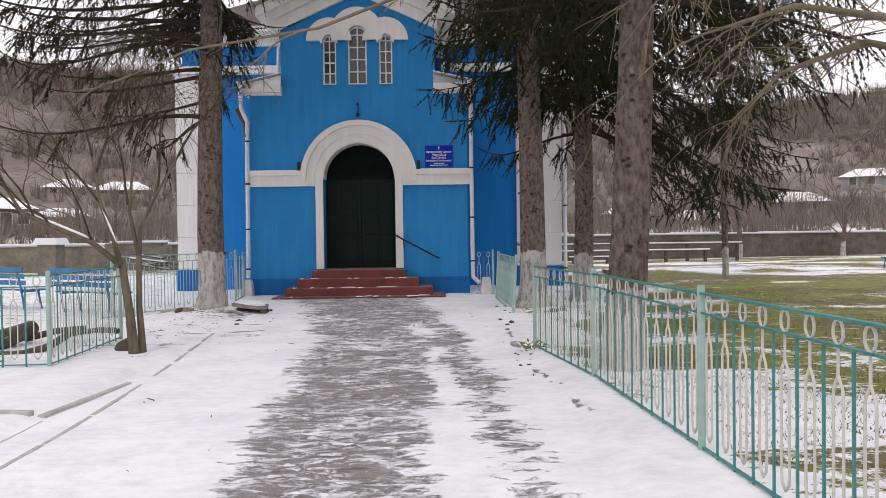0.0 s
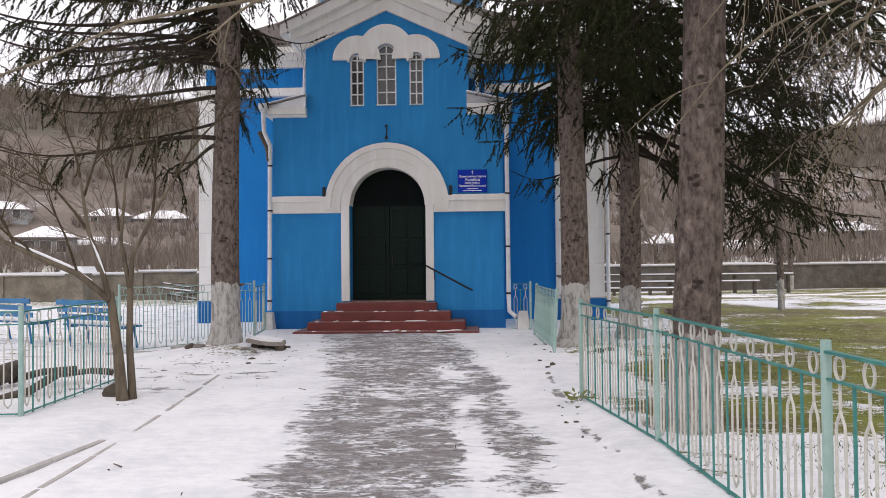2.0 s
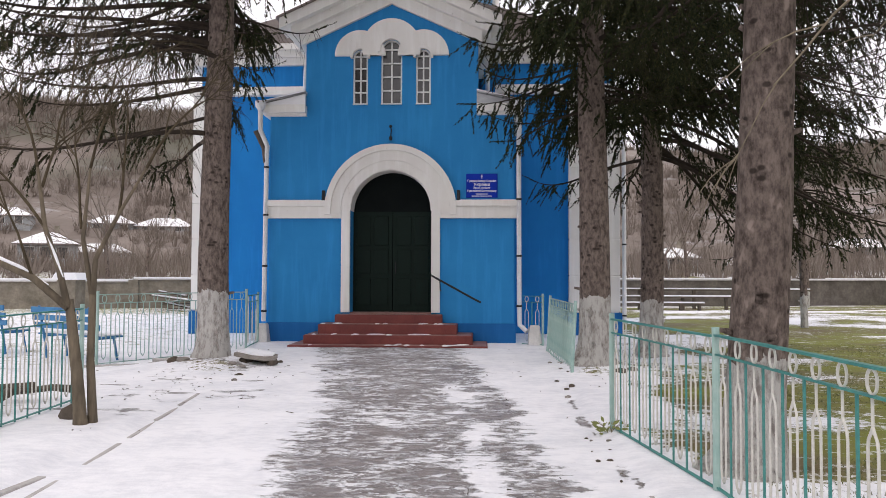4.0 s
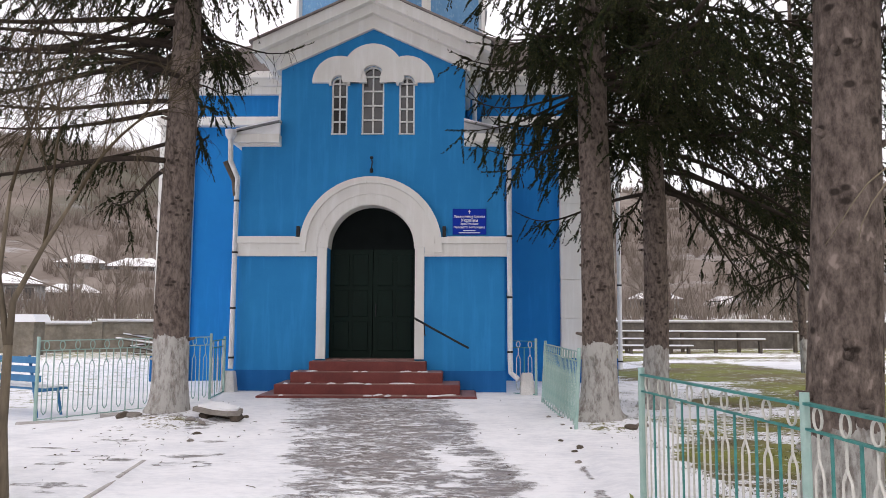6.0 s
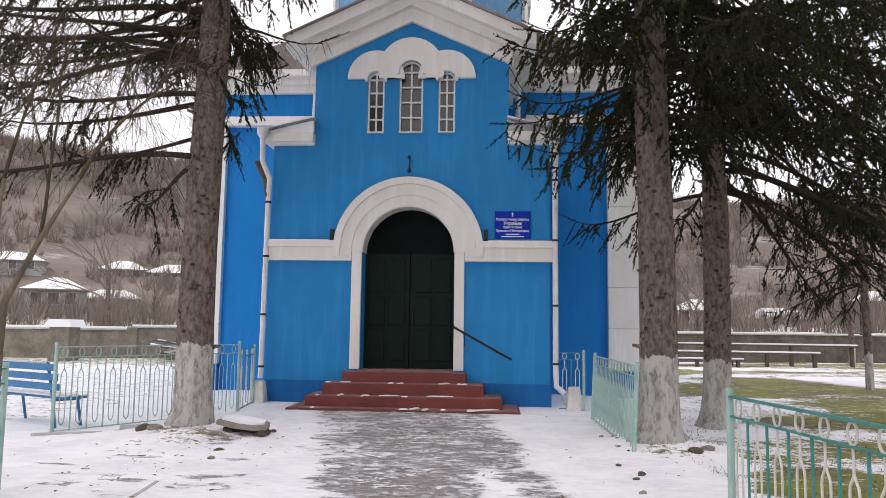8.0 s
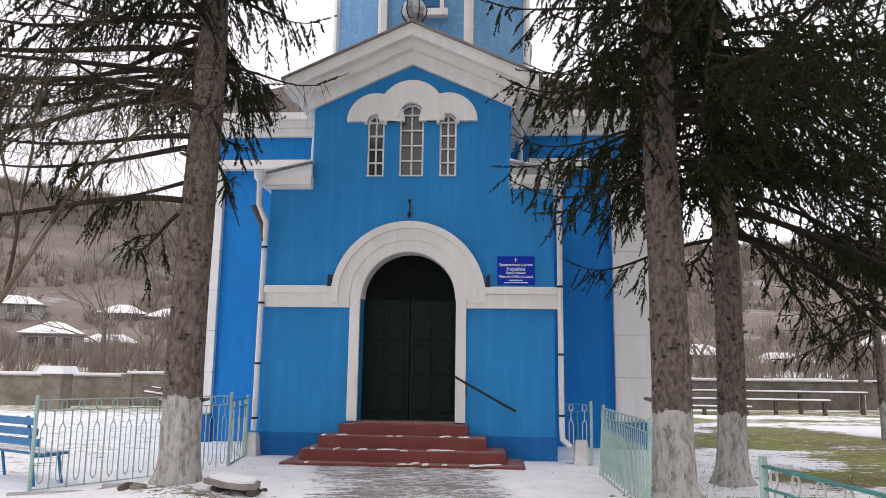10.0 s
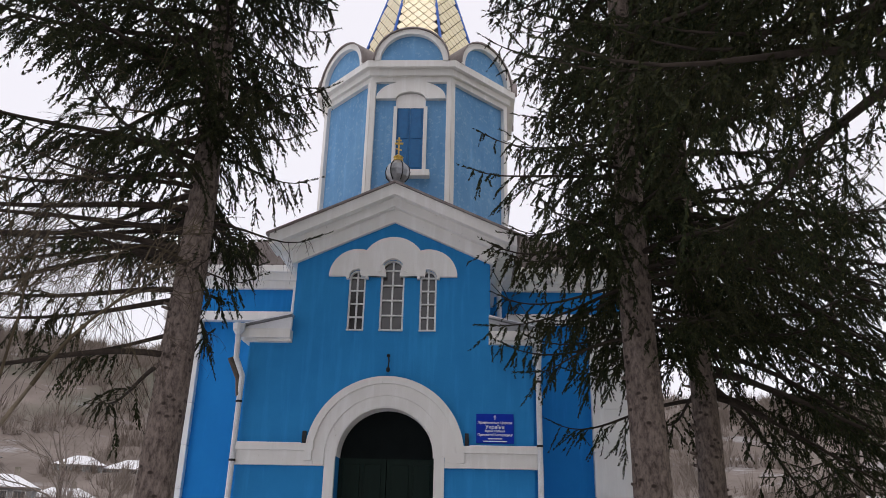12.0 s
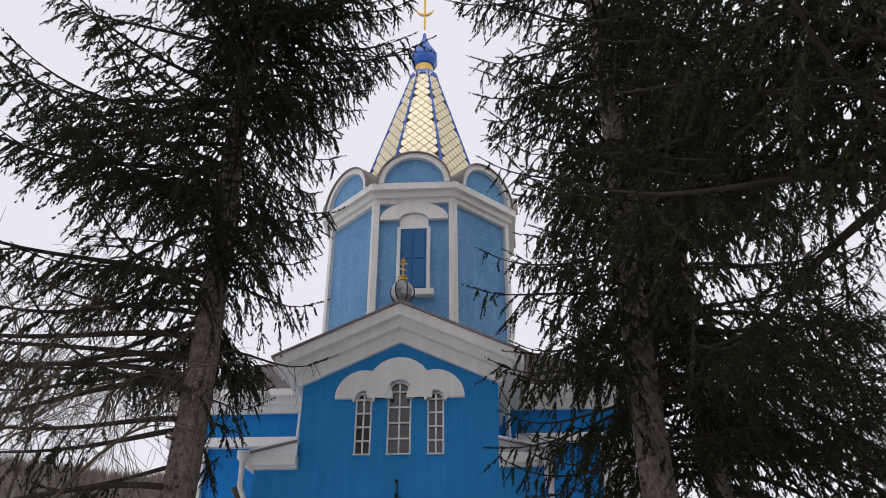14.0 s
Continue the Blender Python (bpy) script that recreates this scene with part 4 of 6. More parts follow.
F_BAR = shared("bar", box(B(), -0.009, 0.009, -0.005, 0.005, 0.0, 0.93), M_FENCE)
F_BARPALE = shared("bar", box(B(), -0.009, 0.009, -0.005, 0.005, 0.0, 0.93), M_FENCEPALE)
F_RING = shared("ring", tube(B(), [(0.040 * math.cos(a), 0, 1.0 + 0.058 * math.sin(a)) for a in [2 * math.pi * k / 16 for k in range(17)]], 0.0075, 6, False), M_FENCEWHITE, True)
_loop = [(0, 0, 0.93), (0, 0, 0.80), (-0.012, 0, 0.775), (-0.034, 0, 0.74), (-0.040, 0, 0.70), (-0.040, 0, 0.20), (-0.034, 0, 0.14), (0, 0, 0.10)]
_loop2 = [(0, 0, 0.80), (0.012, 0, 0.775), (0.034, 0, 0.74), (0.040, 0, 0.70), (0.040, 0, 0.20), (0.034, 0, 0.14), (0, 0, 0.10)]
F_LOOP = shared("loop", tube(tube(B(), _loop, 0.0075, 6), _loop2, 0.0075, 6), M_FENCEWHITE, True)
F_LOOPPALE = shared("loop", tube(tube(B(), _loop, 0.0075, 6), _loop2, 0.0075, 6), M_FENCEPALE, True)
F_RINGPALE = F_RING.copy()
F_RINGPALE.materials[0] = M_FENCEPALE


def fence_panel(p0, p1, label, pale=False, lean=0.0, height=1.0, last_post=True, step=0.248):
    """A welded panel between two posts: rails, straight bars, rings and long loops in turn."""
    (x0, y0), (x1, y1) = p0, p1
    L = math.hypot(x1 - x0, y1 - y0)
    z = float(land(x0, y0)) - 0.02
    ob = thing("fence_panel", (x0, y0, z), label, "fence", "welded iron fence panels", turn=math.degrees(math.atan2(y1 - y0, x1 - x0)))
    if lean:
        ob.matrix_basis = ob.matrix_basis @ pose(0, 0, 0, lean, 0, 0)
    ob.scale = (1, 1, height)
    rise = float(land(x1, y1)) - 0.02 - z
    for x in (0, L) if last_post else (0,):
        post = tube(B(), [(x, 0, -0.1), (x, 0, 1.12)], 0.026, 10)
        part("post", post, M_FENCEPALE, ob, local=True)
    top = M_FENCEPALE if pale else M_FENCE
    part("top_rail", box(B(), 0.02, L - 0.02, -0.022, 0.022, 1.058, 1.072), top, ob, local=True)
    part("middle_rail", box(B(), 0.02, L - 0.02, -0.014, 0.014, 0.930, 0.942), top, ob, local=True)
    part("bottom_rail", box(B(), 0.02, L - 0.02, -0.012, 0.012, 0.035, 0.047), top, ob, local=True)
    n = max(2, int(round(L / step)))
    for k in range(n):
        x = L * (k + 0.5) / n
        piece("ring", F_RINGPALE if pale else F_RING, ob, pose(x, 0, 0))
        piece("loop", F_LOOPPALE if pale else F_LOOP, ob, pose(x, 0, 0))
        if k:
            piece("bar", F_BARPALE if pale else F_BAR, ob, pose(L * k / n, 0, 0))
    return ob


RIGHT = [(1.18, 9.85), (1.52, 7.72), (1.71, 5.05), (1.90, 2.45), (2.08, -0.1)]
for a, b in zip(RIGHT, RIGHT[1:]):
    fence_panel(a, b, "turquoise welded iron fence with cream rings and loops", last_post=b == RIGHT[-1])
fence_panel((1.22, 17.55), (1.30, 14.15), "pale mint iron fence panel leaning against a spruce", pale=True, lean=-3)
fence_panel((-4.55, 8.75), (-4.72, 11.1), "pale mint iron fence panel in the snow")
fence_panel((-4.55, 8.75), (-7.1, 8.5), "pale mint iron fence panel in the snow", last_post=True)
fence_panel((-7.1, 8.5), (-9.6, 8.3), "pale mint iron fence panel in the snow")
fence_panel((-6.45, 14.8), (-4.80, 17.55), "pale mint iron fence panel behind the spruce", pale=True, height=1.12)
fence_panel((-4.80, 17.55), (-4.95, 18.85), "short mint iron fence panel joining the church", step=0.4)
fence_panel((1.22, 18.7), (0.78, 18.95), "short mint iron fence end beside the downpipe", step=0.3, last_post=False)


# ---- trees ----
def needle_mesh(name, p0, p1, width, rng, per_m=75):
    """Needle tufts round many short shoots at once; p0, p1: ends of the shoots."""
    d = p1 - p0
    length = np.linalg.norm(d, axis=1)
    counts = np.maximum(3, (length * per_m).astype(int))
    idx = np.repeat(np.arange(len(p0)), counts)
    f = rng.random(len(idx))
    base = p0[idx] + d[idx] * f[:, None]
    ax = d[idx] / np.maximum(length[idx], 1e-6)[:, None]
    rnd = rng.normal(size=(len(idx), 3))
    rnd -= ax * (rnd * ax).sum(1)[:, None]
    rnd /= np.linalg.norm(rnd, axis=1)[:, None]
    nl = width[idx] * rng.uniform(0.7, 1.25, len(idx)) * (1 - 0.35 * f)
    way = ax * 0.95 + rnd * 0.6
    way /= np.linalg.norm(way, axis=1)[:, None]
    side = np.cross(way, rng.normal(size=(len(idx), 3)))
    side /= np.linalg.norm(side, axis=1)[:, None]
    w = (nl * 0.25)[:, None]
    tri = np.stack([base - side * w, base + side * w, base + way * nl[:, None]], 1).reshape(-1, 3)
    me = bpy.data.meshes.new(name)
    n = len(idx)
    me.vertices.add(3 * n), me.loops.add(3 * n), me.polygons.add(n)
    me.vertices.foreach_set("co", tri.astype(np.float32).ravel())
    me.loops.foreach_set("vertex_index", np.arange(3 * n, dtype=np.int32))
    me.polygons.foreach_set("loop_start", np.arange(0, 3 * n, 3, dtype=np.int32))
    me.update(calc_edges=True)
    return me


def sticks_mesh(name, segs, n=4):
    """Many thin tapering sticks in one mesh; segs: rows of two ends and two radii."""
    s = np.asarray(segs, float)
    a, b, ra, rb = s[:, :3], s[:, 3:6], s[:, 6], s[:, 7]
    d = b - a
    d /= np.maximum(np.linalg.norm(d, axis=1), 1e-6)[:, None]
    u = np.cross(d, np.where(np.abs(d[:, 2:3]) < 0.9, [[0, 0, 1.0]], [[1.0, 0, 0]]))
    u /= np.linalg.norm(u, axis=1)[:, None]
    v = np.cross(d, u)
    ang = 2 * np.pi * np.arange(n) / n
    ring = u[:, None] * np.cos(ang)[None, :, None] + v[:, None] * np.sin(ang)[None, :, None]
    co = np.concatenate([a[:, None] + ring * ra[:, None, None], b[:, None] + ring * rb[:, None, None]], 1).reshape(-1, 3)
    base = (np.arange(len(s)) * 2 * n)[:, None, None]
    k = np.arange(n)
    quad = np.stack([k, (k + 1) % n, (k + 1) % n + n, k + n], 1)[None] + base
    m = len(s) * n
    me = bpy.data.meshes.new(name)
    me.vertices.add(len(co)), me.loops.add(4 * m), me.polygons.add(m)
    me.vertices.foreach_set("co", co.astype(np.float32).ravel())
    me.loops.foreach_set("vertex_index", quad.reshape(-1).astype(np.int32))
    me.polygons.foreach_set("loop_start", np.arange(0, 4 * m, 4, dtype=np.int32))
    me.polygons.foreach_set("use_smooth", np.ones(m, dtype=bool))
    me.update(calc_edges=True)
    return me


def add_mesh(name, me, material, parent, label=""):
    me.materials.append(material)
    ob = new(name, me)
    ob.parent = parent
    me.transform(world_of(parent).inverted())
    return tagged(ob, label, kind="stuff")


def trunk_mesh(base, height, r, seed, lean=(0, 0), flare=1.45, n=22):
    rng = random.Random(seed)
    bm = B()
    pts, rad = [], []
    zs = [-0.25, 0.0, 0.06, 0.15, 0.3, 0.5, 0.8] + [0.8 + k * 0.6 for k in range(1, int((height - 0.8) / 0.6))] + [height]
    for z in zs:
        f = max(0.0, z) / height
        rr = r * (1 - f) ** 0.8 + 0.012 + r * (flare - 1) * math.exp(-max(z, 0) / 0.22)
        pts.append((base[0] + lean[0] * z + 0.03 * math.sin(z * 0.8 + seed), base[1] + lean[1] * z + 0.03 * math.cos(z * 0.7 + seed), base[2] + z))
        rad.append(rr)
    rings = []
    lobes = [rng.uniform(0, 6.28) for _ in range(5)]
    for (x, y, z), rr in zip(pts, rad):
        ring = []
        for k in range(n):
            a = 2 * math.pi * k / n
            root = sum(max(0, math.cos(a - l)) ** 6 for l in lobes) * 0.9 * (flare - 1) * math.exp(-max(z - base[2], 0) / 0.12)
            q = rr * (1 + root + 0.06 * noise.noise((math.cos(a) * 2, math.sin(a) * 2, z * 2.5 + seed)))
            ring.append(bm.verts.new((x + q * math.cos(a), y + q * math.sin(a), z)))
        rings.append(ring)
    for a, b in zip(rings, rings[1:]):
        for k in range(n):
            bm.faces.new((a[k], a[(k + 1) % n], b[(k + 1) % n], b[k]))
    bm.faces.new(rings[-1])
    # scars and stubs of lost branches
    for _ in range(int(height * 2.2)):
        z = rng.uniform(0.6, min(height * 0.6, 7))
        a = rng.uniform(0, 6.28)
        rr = r * (1 - z / height) ** 0.8
        x, y = base[0] + lean[0] * z, base[1] + lean[1] * z
        o = rng.uniform(0.02, 0.10)
        tube(bm, [(x + rr * 0.9 * math.cos(a), y + rr * 0.9 * math.sin(a), base[2] + z), (x + (rr + o) * math.cos(a), y + (rr + o) * math.sin(a), base[2] + z + 0.02)], [0.03, 0.018], 7)
    return bm


def spruce(base, height, r, seed, first, reach, limed, label, lean=(0, 0), dense=1.0, whorl=0.38, sag=None, sparse=0.0, seen=14.0, flare=1.3, needle=1.0, extra=()):
    """A spruce: straight trunk, whorls of drooping limbs, side sprays and hanging shoots; reach(z, azimuth) gives a limb's length.
    Above the height seen, where the crown only shades, the shoots are fewer."""
    rng = np.random.default_rng(seed)
    pick = random.Random(seed)
    z0 = float(land(base[0], base[1]))
    ob = thing("spruce_tree", (base[0], base[1], z0), label, "tree", "spruces by the church")
    b = (base[0], base[1], z0)
    part("trunk", trunk_mesh(b, height, r, seed, lean, flare), spruce_bark(limed), ob, smooth=True)
    limbs, q0, q1, wid, twigs = [], [], [], [], []
    plan, z = [], first
    while z < height - 0.6:
        for _ in range(rng.integers(4, 7)):
            az, zz = rng.uniform(0, 2 * np.pi), z + rng.uniform(-0.18, 0.18)
            plan.append((az, zz, reach(zz, az) * rng.uniform(0.66, 1.10)))
        z += whorl * rng.uniform(0.75, 1.25)
    for n, azimuths, heights, lengths in extra:
        plan += [(rng.uniform(*azimuths), rng.uniform(*heights), rng.uniform(*lengths)) for _ in range(n)]

    def shoot(p, e, w):
        q0.append(p), q1.append(e), wid.append(w)

    for az, zz, L in plan:
        if L < 0.15:
            continue
        ox, oy = math.cos(az), math.sin(az)
        f = zz / height
        up, droop = 0.06 + 0.42 * f, 0.50 * (1 - 0.7 * f) + (sag(zz, az) if sag else 0.0)
        lr = 0.010 + 0.010 * L
        n = max(5, int(L / 0.2))
        bend, wave = rng.uniform(-0.16, 0.16), rng.uniform(0, 6.28)
        sx, sy, sz = b[0] + lean[0] * zz, b[1] + lean[1] * zz, z0 + zz
        P = []
        for i in range(n + 1):
            u = i / n
            o, c = L * u, bend * L * u * u + 0.04 * math.sin(5 * u + wave)
            P.append((sx + ox * o - oy * c, sy + oy * o + ox * c, sz + L * (up * u - droop * u ** 1.5 + 0.26 * u ** 4) + 0.03 * math.sin(7 * u + wave)))
        for i in range(n):
            limbs.append((*P[i], *P[i + 1], lr * (1 - 0.85 * i / n), lr * (1 - 0.85 * (i + 1) / n)))
        thin, high = zz < sparse, zz > seen
        hang = 1.7 if zz < 8 else 1.35 if f < 0.7 else 0.8
        count = int(L / (0.34 if high else 0.14 / dense))
        for k in range(count):
            u = (k + pick.random()) / count
            if u < (0.24 if zz < first + 1 else 0.10):
                continue
            i = min(n - 1, int(u * n))
            g = u * n - i
            p = tuple(P[i][j] + (P[i + 1][j] - P[i][j]) * g for j in range(3))
            s = -1 if k % 2 else 1
            bl = min(0.75, 0.16 + 0.42 * L * (1 - u) * 0.5 + 0.26 * math.sin(math.pi * min(1, u * 1.1))) * pick.uniform(0.6, 1.3)
            fo, si = pick.uniform(0.45, 0.95), s * pick.uniform(0.45, 0.95)
            w = (ox * fo - oy * si, oy * fo + ox * si, -0.05 - 1.0 * hang * pick.random() ** 1.5)
            m = math.sqrt(w[0] ** 2 + w[1] ** 2 + w[2] ** 2)
            w = (w[0] / m, w[1] / m, w[2] / m)
            mid = (p[0] + w[0] * bl * 0.55, p[1] + w[1] * bl * 0.55, p[2] + w[2] * bl * 0.55)
            e = (mid[0] + w[0] * bl * 0.35, mid[1] + w[1] * bl * 0.35, mid[2] + w[2] * bl * 0.35 - 0.22 * bl)
            twigs.append((*p, *mid, 0.006, 0.004))
            if thin and (u < 0.34 or noise.noise((e[0] * 1.1, e[1] * 1.1, e[2] * 1.1)) < 0.06):
                twigs.append((*mid, *e, 0.004, 0.002))
                for _k in range(2):
                    t = pick.random()
                    g = (p[0] + (e[0] - p[0]) * t, p[1] + (e[1] - p[1]) * t, p[2] + (e[2] - p[2]) * t)
                    twigs.append((*g, g[0] + pick.uniform(-0.1, 0.1), g[1] + pick.uniform(-0.1, 0.1), g[2] - pick.uniform(0.08, 0.32), 0.003, 0.0015))
                continue
            shoot(p, mid, 0.062), shoot(mid, e, 0.056)
            for _k in range(2 if high else int(2 + bl * 5.5)):
                t = pick.uniform(0.15, 1.0)
                o = mid if t > 0.6 else p
                v = e if t > 0.6 else mid
                t = (t - 0.6) / 0.4 if t > 0.6 else t / 0.6
                g = (o[0] + (v[0] - o[0]) * t, o[1] + (v[1] - o[1]) * t, o[2] + (v[2] - o[2]) * t)
                hl = pick.uniform(0.10, 0.27) * hang
                d = pick.uniform(0.15, 0.75)
                q = pick.choice((-1, 1)) * pick.uniform(0.1, 0.6)
                shoot(g, (g[0] + (w[0] * d - w[1] * q) * hl, g[1] + (w[1] * d + w[0] * q) * hl, g[2] - hl * pick.uniform(0.5, 1.0)), 0.058)
        shoot(P[-2], tuple(2 * a - c for a, c in zip(P[-1], P[-2])), 0.062)
    add_mesh("limb_work", sticks_mesh("limb_work", limbs, 6), M_LIMB, ob)
    add_mesh("fine_wood", sticks_mesh("fine_wood", twigs, 3), M_LIMB, ob)
    add_mesh("crown", needle_mesh("crown", np.array(q0), np.array(q1), np.array(wid) * needle, rng, 100 / needle), M_NEEDLE, ob, "dark green drooping spruce foliage")
    return ob


def bare_growth(segs, p, d, length, r, depth, rng, droop=0.0, spread=0.6, kids=(3, 5)):
    """Forking bare wood, written into segs."""
    n = 5
    d = d / np.linalg.norm(d)
    pts = [p]
    for i in range(n):
        d = d + rng.normal(size=3) * 0.11 + np.array([0, 0, -droop / n])
        d /= np.linalg.norm(d)
        pts.append(pts[-1] + d * length / n)
    for i in range(n):
        segs.append((*pts[i], *pts[i + 1], r * (1 - 0.6 * i / n), r * (1 - 0.6 * (i + 1) / n)))
    if depth == 0:
        return
    for k in range(rng.integers(*kids)):
        u = rng.uniform(0.3, 1.0)
        i = min(n - 1, int(u * n))
        s = rng.normal(size=3)
        s -= d * s.dot(d)
        s /= np.linalg.norm(s)
        bare_growth(segs, pts[i] + (pts[i + 1] - pts[i]) * (u * n - i), d + s * spread * rng.uniform(0.6, 1.4), length * rng.uniform(0.45, 0.75), max(r * 0.48, 0.0034), depth - 1, rng, droop, spread, kids)


def toward(az, x):
    """1 for a limb that points straight along +x (x=1) or -x (x=-1), falling to 0 sideways."""
    return max(0.0, math.cos(az) * x)


def reach_left(z, az):
    base = 3.4 if z < 12 else 3.4 * max(0.1, (21 - z) / 9)
    inner = 1.65 if z < 10.4 else 2.6
    if z < 15:
        base += 0.8 * toward(az, -1)
    if z < 4.7:
        return 3.6 if math.cos(az) < -0.65 else 0.0
    if z < 5.6 and math.cos(az) > -0.2:
        return 1.2
    return base + (min(inner, base) - base) * min(1, 1.3 * toward(az, 1))


def reach_one(z, az):
    base = 3.0 if z < 12 else 3.0 * max(0.1, (21 - z) / 9)
    inner = 2.1 if z < 6.6 else 1.6 if z < 7.6 else 2.2 if z < 9.4 else 2.75
    if z < 4.6:
        return 1.7
    return base + (min(inner, base) - base) * min(1, 1.25 * toward(az, -1))


def reach_lawn(z, az):
    return 3.2 + (1.2 * toward(az, 1) if z < 8 else 0) if z < 12 else 3.2 * max(0.1, (20 - z) / 8)


def reach_near(z, az):
    base = 3.2 if z < 11 else 3.2 * max(0.1, (18 - z) / 7)
    return base * (1 - 0.38 * toward(az, -1))


left_spruce = spruce((-4.55, 15.0), 21, 0.25, 3, 3.6, reach_left, 1.05, "tall spruce with a limewashed foot and drooping dark limbs", lean=(0.004, 0), sparse=6.2, seen=14.5, flare=1.12, dense=1.15, whorl=0.35,
                     extra=[(7, (-0.6, 0.5), (10.8, 12.6), (2.6, 3.5)), (14, (-2.4, -0.8), (6.8, 13), (1.4, 2.4))])
spruce((1.72, 14.8), 21, 0.245, 7, 4.1, reach_one, 1.05, "tall spruce with a limewashed foot beside the leaning fence", sag=lambda z, az: 0.25 * toward(az, -1) * (z < 6), seen=13.8)
spruce((3.17, 17.2), 20, 0.215, 12, 3.9, reach_lawn, 1.05, "dark spruce with a limewashed foot on the lawn", sag=lambda z, az: 0.55 * toward(az, 1) * (z < 7.6),
       seen=13.0, dense=0.72, extra=[(6, (-0.8, 0.7), (4.2, 7.4), (2.4, 4.0))])
spruce((9.62, 26.0), 17, 0.095, 27, 3.0, lambda z, az: 2.5 * min(1, max(0.1, (17 - z) / 8)), 0.95, "slim dark spruce with a limewashed foot far out on the lawn", sag=lambda z, az: 0.25 * (z < 6), dense=0.65, seen=11.0, flare=1.05)
near_spruce = spruce((1.95, 8.30), 18, 0.205, 19, 4.05, reach_near, 0.85, "spruce with dead lower branches behind the iron fence", lean=(0.045, 0),
                     sag=lambda z, az: 0.30 * toward(az, 1) * (z < 7), seen=7.6, whorl=0.25, needle=0.66, dense=1.0, extra=[(8, (-0.7, 0.8), (4.9, 6.4), (2.2, 3.2))])


def dead_branches(tree, x, y, seed, n, azimuths, heights, lengths, thick, material):
    """Bare, curling dead branches on a spruce's lower trunk."""
    rng = np.random.default_rng(seed)
    segs = []
    for k in range(n):
        az = rng.uniform(*azimuths)
        p = np.array([x + 0.2 * math.cos(az), y + 0.2 * math.sin(az), rng.uniform(*heights)])
        bare_growth(segs, p, np.array([math.cos(az), math.sin(az), 0.2]), rng.uniform(*lengths), thick, 3, rng, 0.6, 1.0, (3, 6))
    add_mesh("dead_wood", sticks_mesh("dead_wood", segs, 4), material, tree, "bare curling grey-brown dead branches")


dead_branches(near_spruce, 2.08, 8.3, 44, 6, (-0.6, 0.9), (2.9, 4.4), (0.8, 1.4), 0.012, M_LIMB)
dead_branches(left_spruce, -4.55, 15.0, 45, 9, (2.4, 4.6), (5.0, 8.5), (1.6, 2.4), 0.018, M_SAPTWIG)


def overhanging_tree():
    """A bare old fruit tree beyond the fence, whose crooked limbs hang over the walk."""
    rng = np.random.default_rng(52)
    x, y = 4.9, 5.6
    z = float(land(x, y))
    ob = thing("fruit_tree", (x, y, z), "bare old fruit tree with pale crooked limbs over the fence", "tree")
    part("trunk", tube(B(), [(x, y, z - 0.2), (x, y, z + 0.1), (x - 0.05, y + 0.03, z + 0.9), (x - 0.15, y, z + 1.7), (x - 0.2, y + 0.05, z + 2.4)], [0.22, 0.17, 0.145, 0.13, 0.10], 14), M_SAP, ob, smooth=True)
    limbs = (([(4.75, 5.6, 1.7), (4.2, 5.5, 2.5), (3.4, 5.5, 3.0), (2.6, 5.6, 3.15), (1.9, 5.65, 2.95)], 0.06),
             ([(4.7, 5.62, 2.1), (4.2, 6.0, 2.8), (3.5, 6.3, 3.05), (2.9, 6.5, 2.85), (2.5, 6.6, 2.45)], 0.05),
             ([(4.72, 5.6, 2.2), (4.1, 5.2, 3.0), (3.1, 5.0, 3.45), (2.1, 5.0, 3.5), (1.3, 5.1, 3.2)], 0.055),
             ([(4.7, 5.62, 2.3), (3.9, 5.7, 3.3), (2.6, 5.7, 3.8), (1.3, 5.5, 3.75), (0.4, 5.1, 3.35), (-0.75, 4.75, 2.80), (-1.55, 4.7, 2.66), (-1.95, 4.72, 2.50)], 0.026),
             ([(4.75, 5.6, 1.6), (4.3, 5.3, 2.2), (3.7, 5.2, 2.55), (3.1, 5.25, 2.5)], 0.045))
    segs = []
    for pts, r in limbs:
        n = len(pts)
        part("limb", tube(B(), pts, [r * (1 - 0.86 * k / (n - 1)) for k in range(n)], 9), M_TWIG, ob, smooth=True)
        for k in range(2, n):
            a, b = np.array(pts[k - 1]), np.array(pts[k])
            for _ in range(3 if b[0] > 1.0 else 1):
                p = a + (b - a) * rng.random()
                d = (b - a) / np.linalg.norm(b - a) + rng.normal(size=3) * np.array([0.35, 0.5, 0.5])
                bare_growth(segs, p, d, rng.uniform(0.55, 1.0) * (1 if b[0] > 1.0 else 0.5), 0.0085, 2, rng, 0.5, 0.9, (2, 5))
    add_mesh("fine_wood", sticks_mesh("fine_wood", segs, 4), M_TWIG, ob, "curling pale bare twigs")


overhanging_tree()


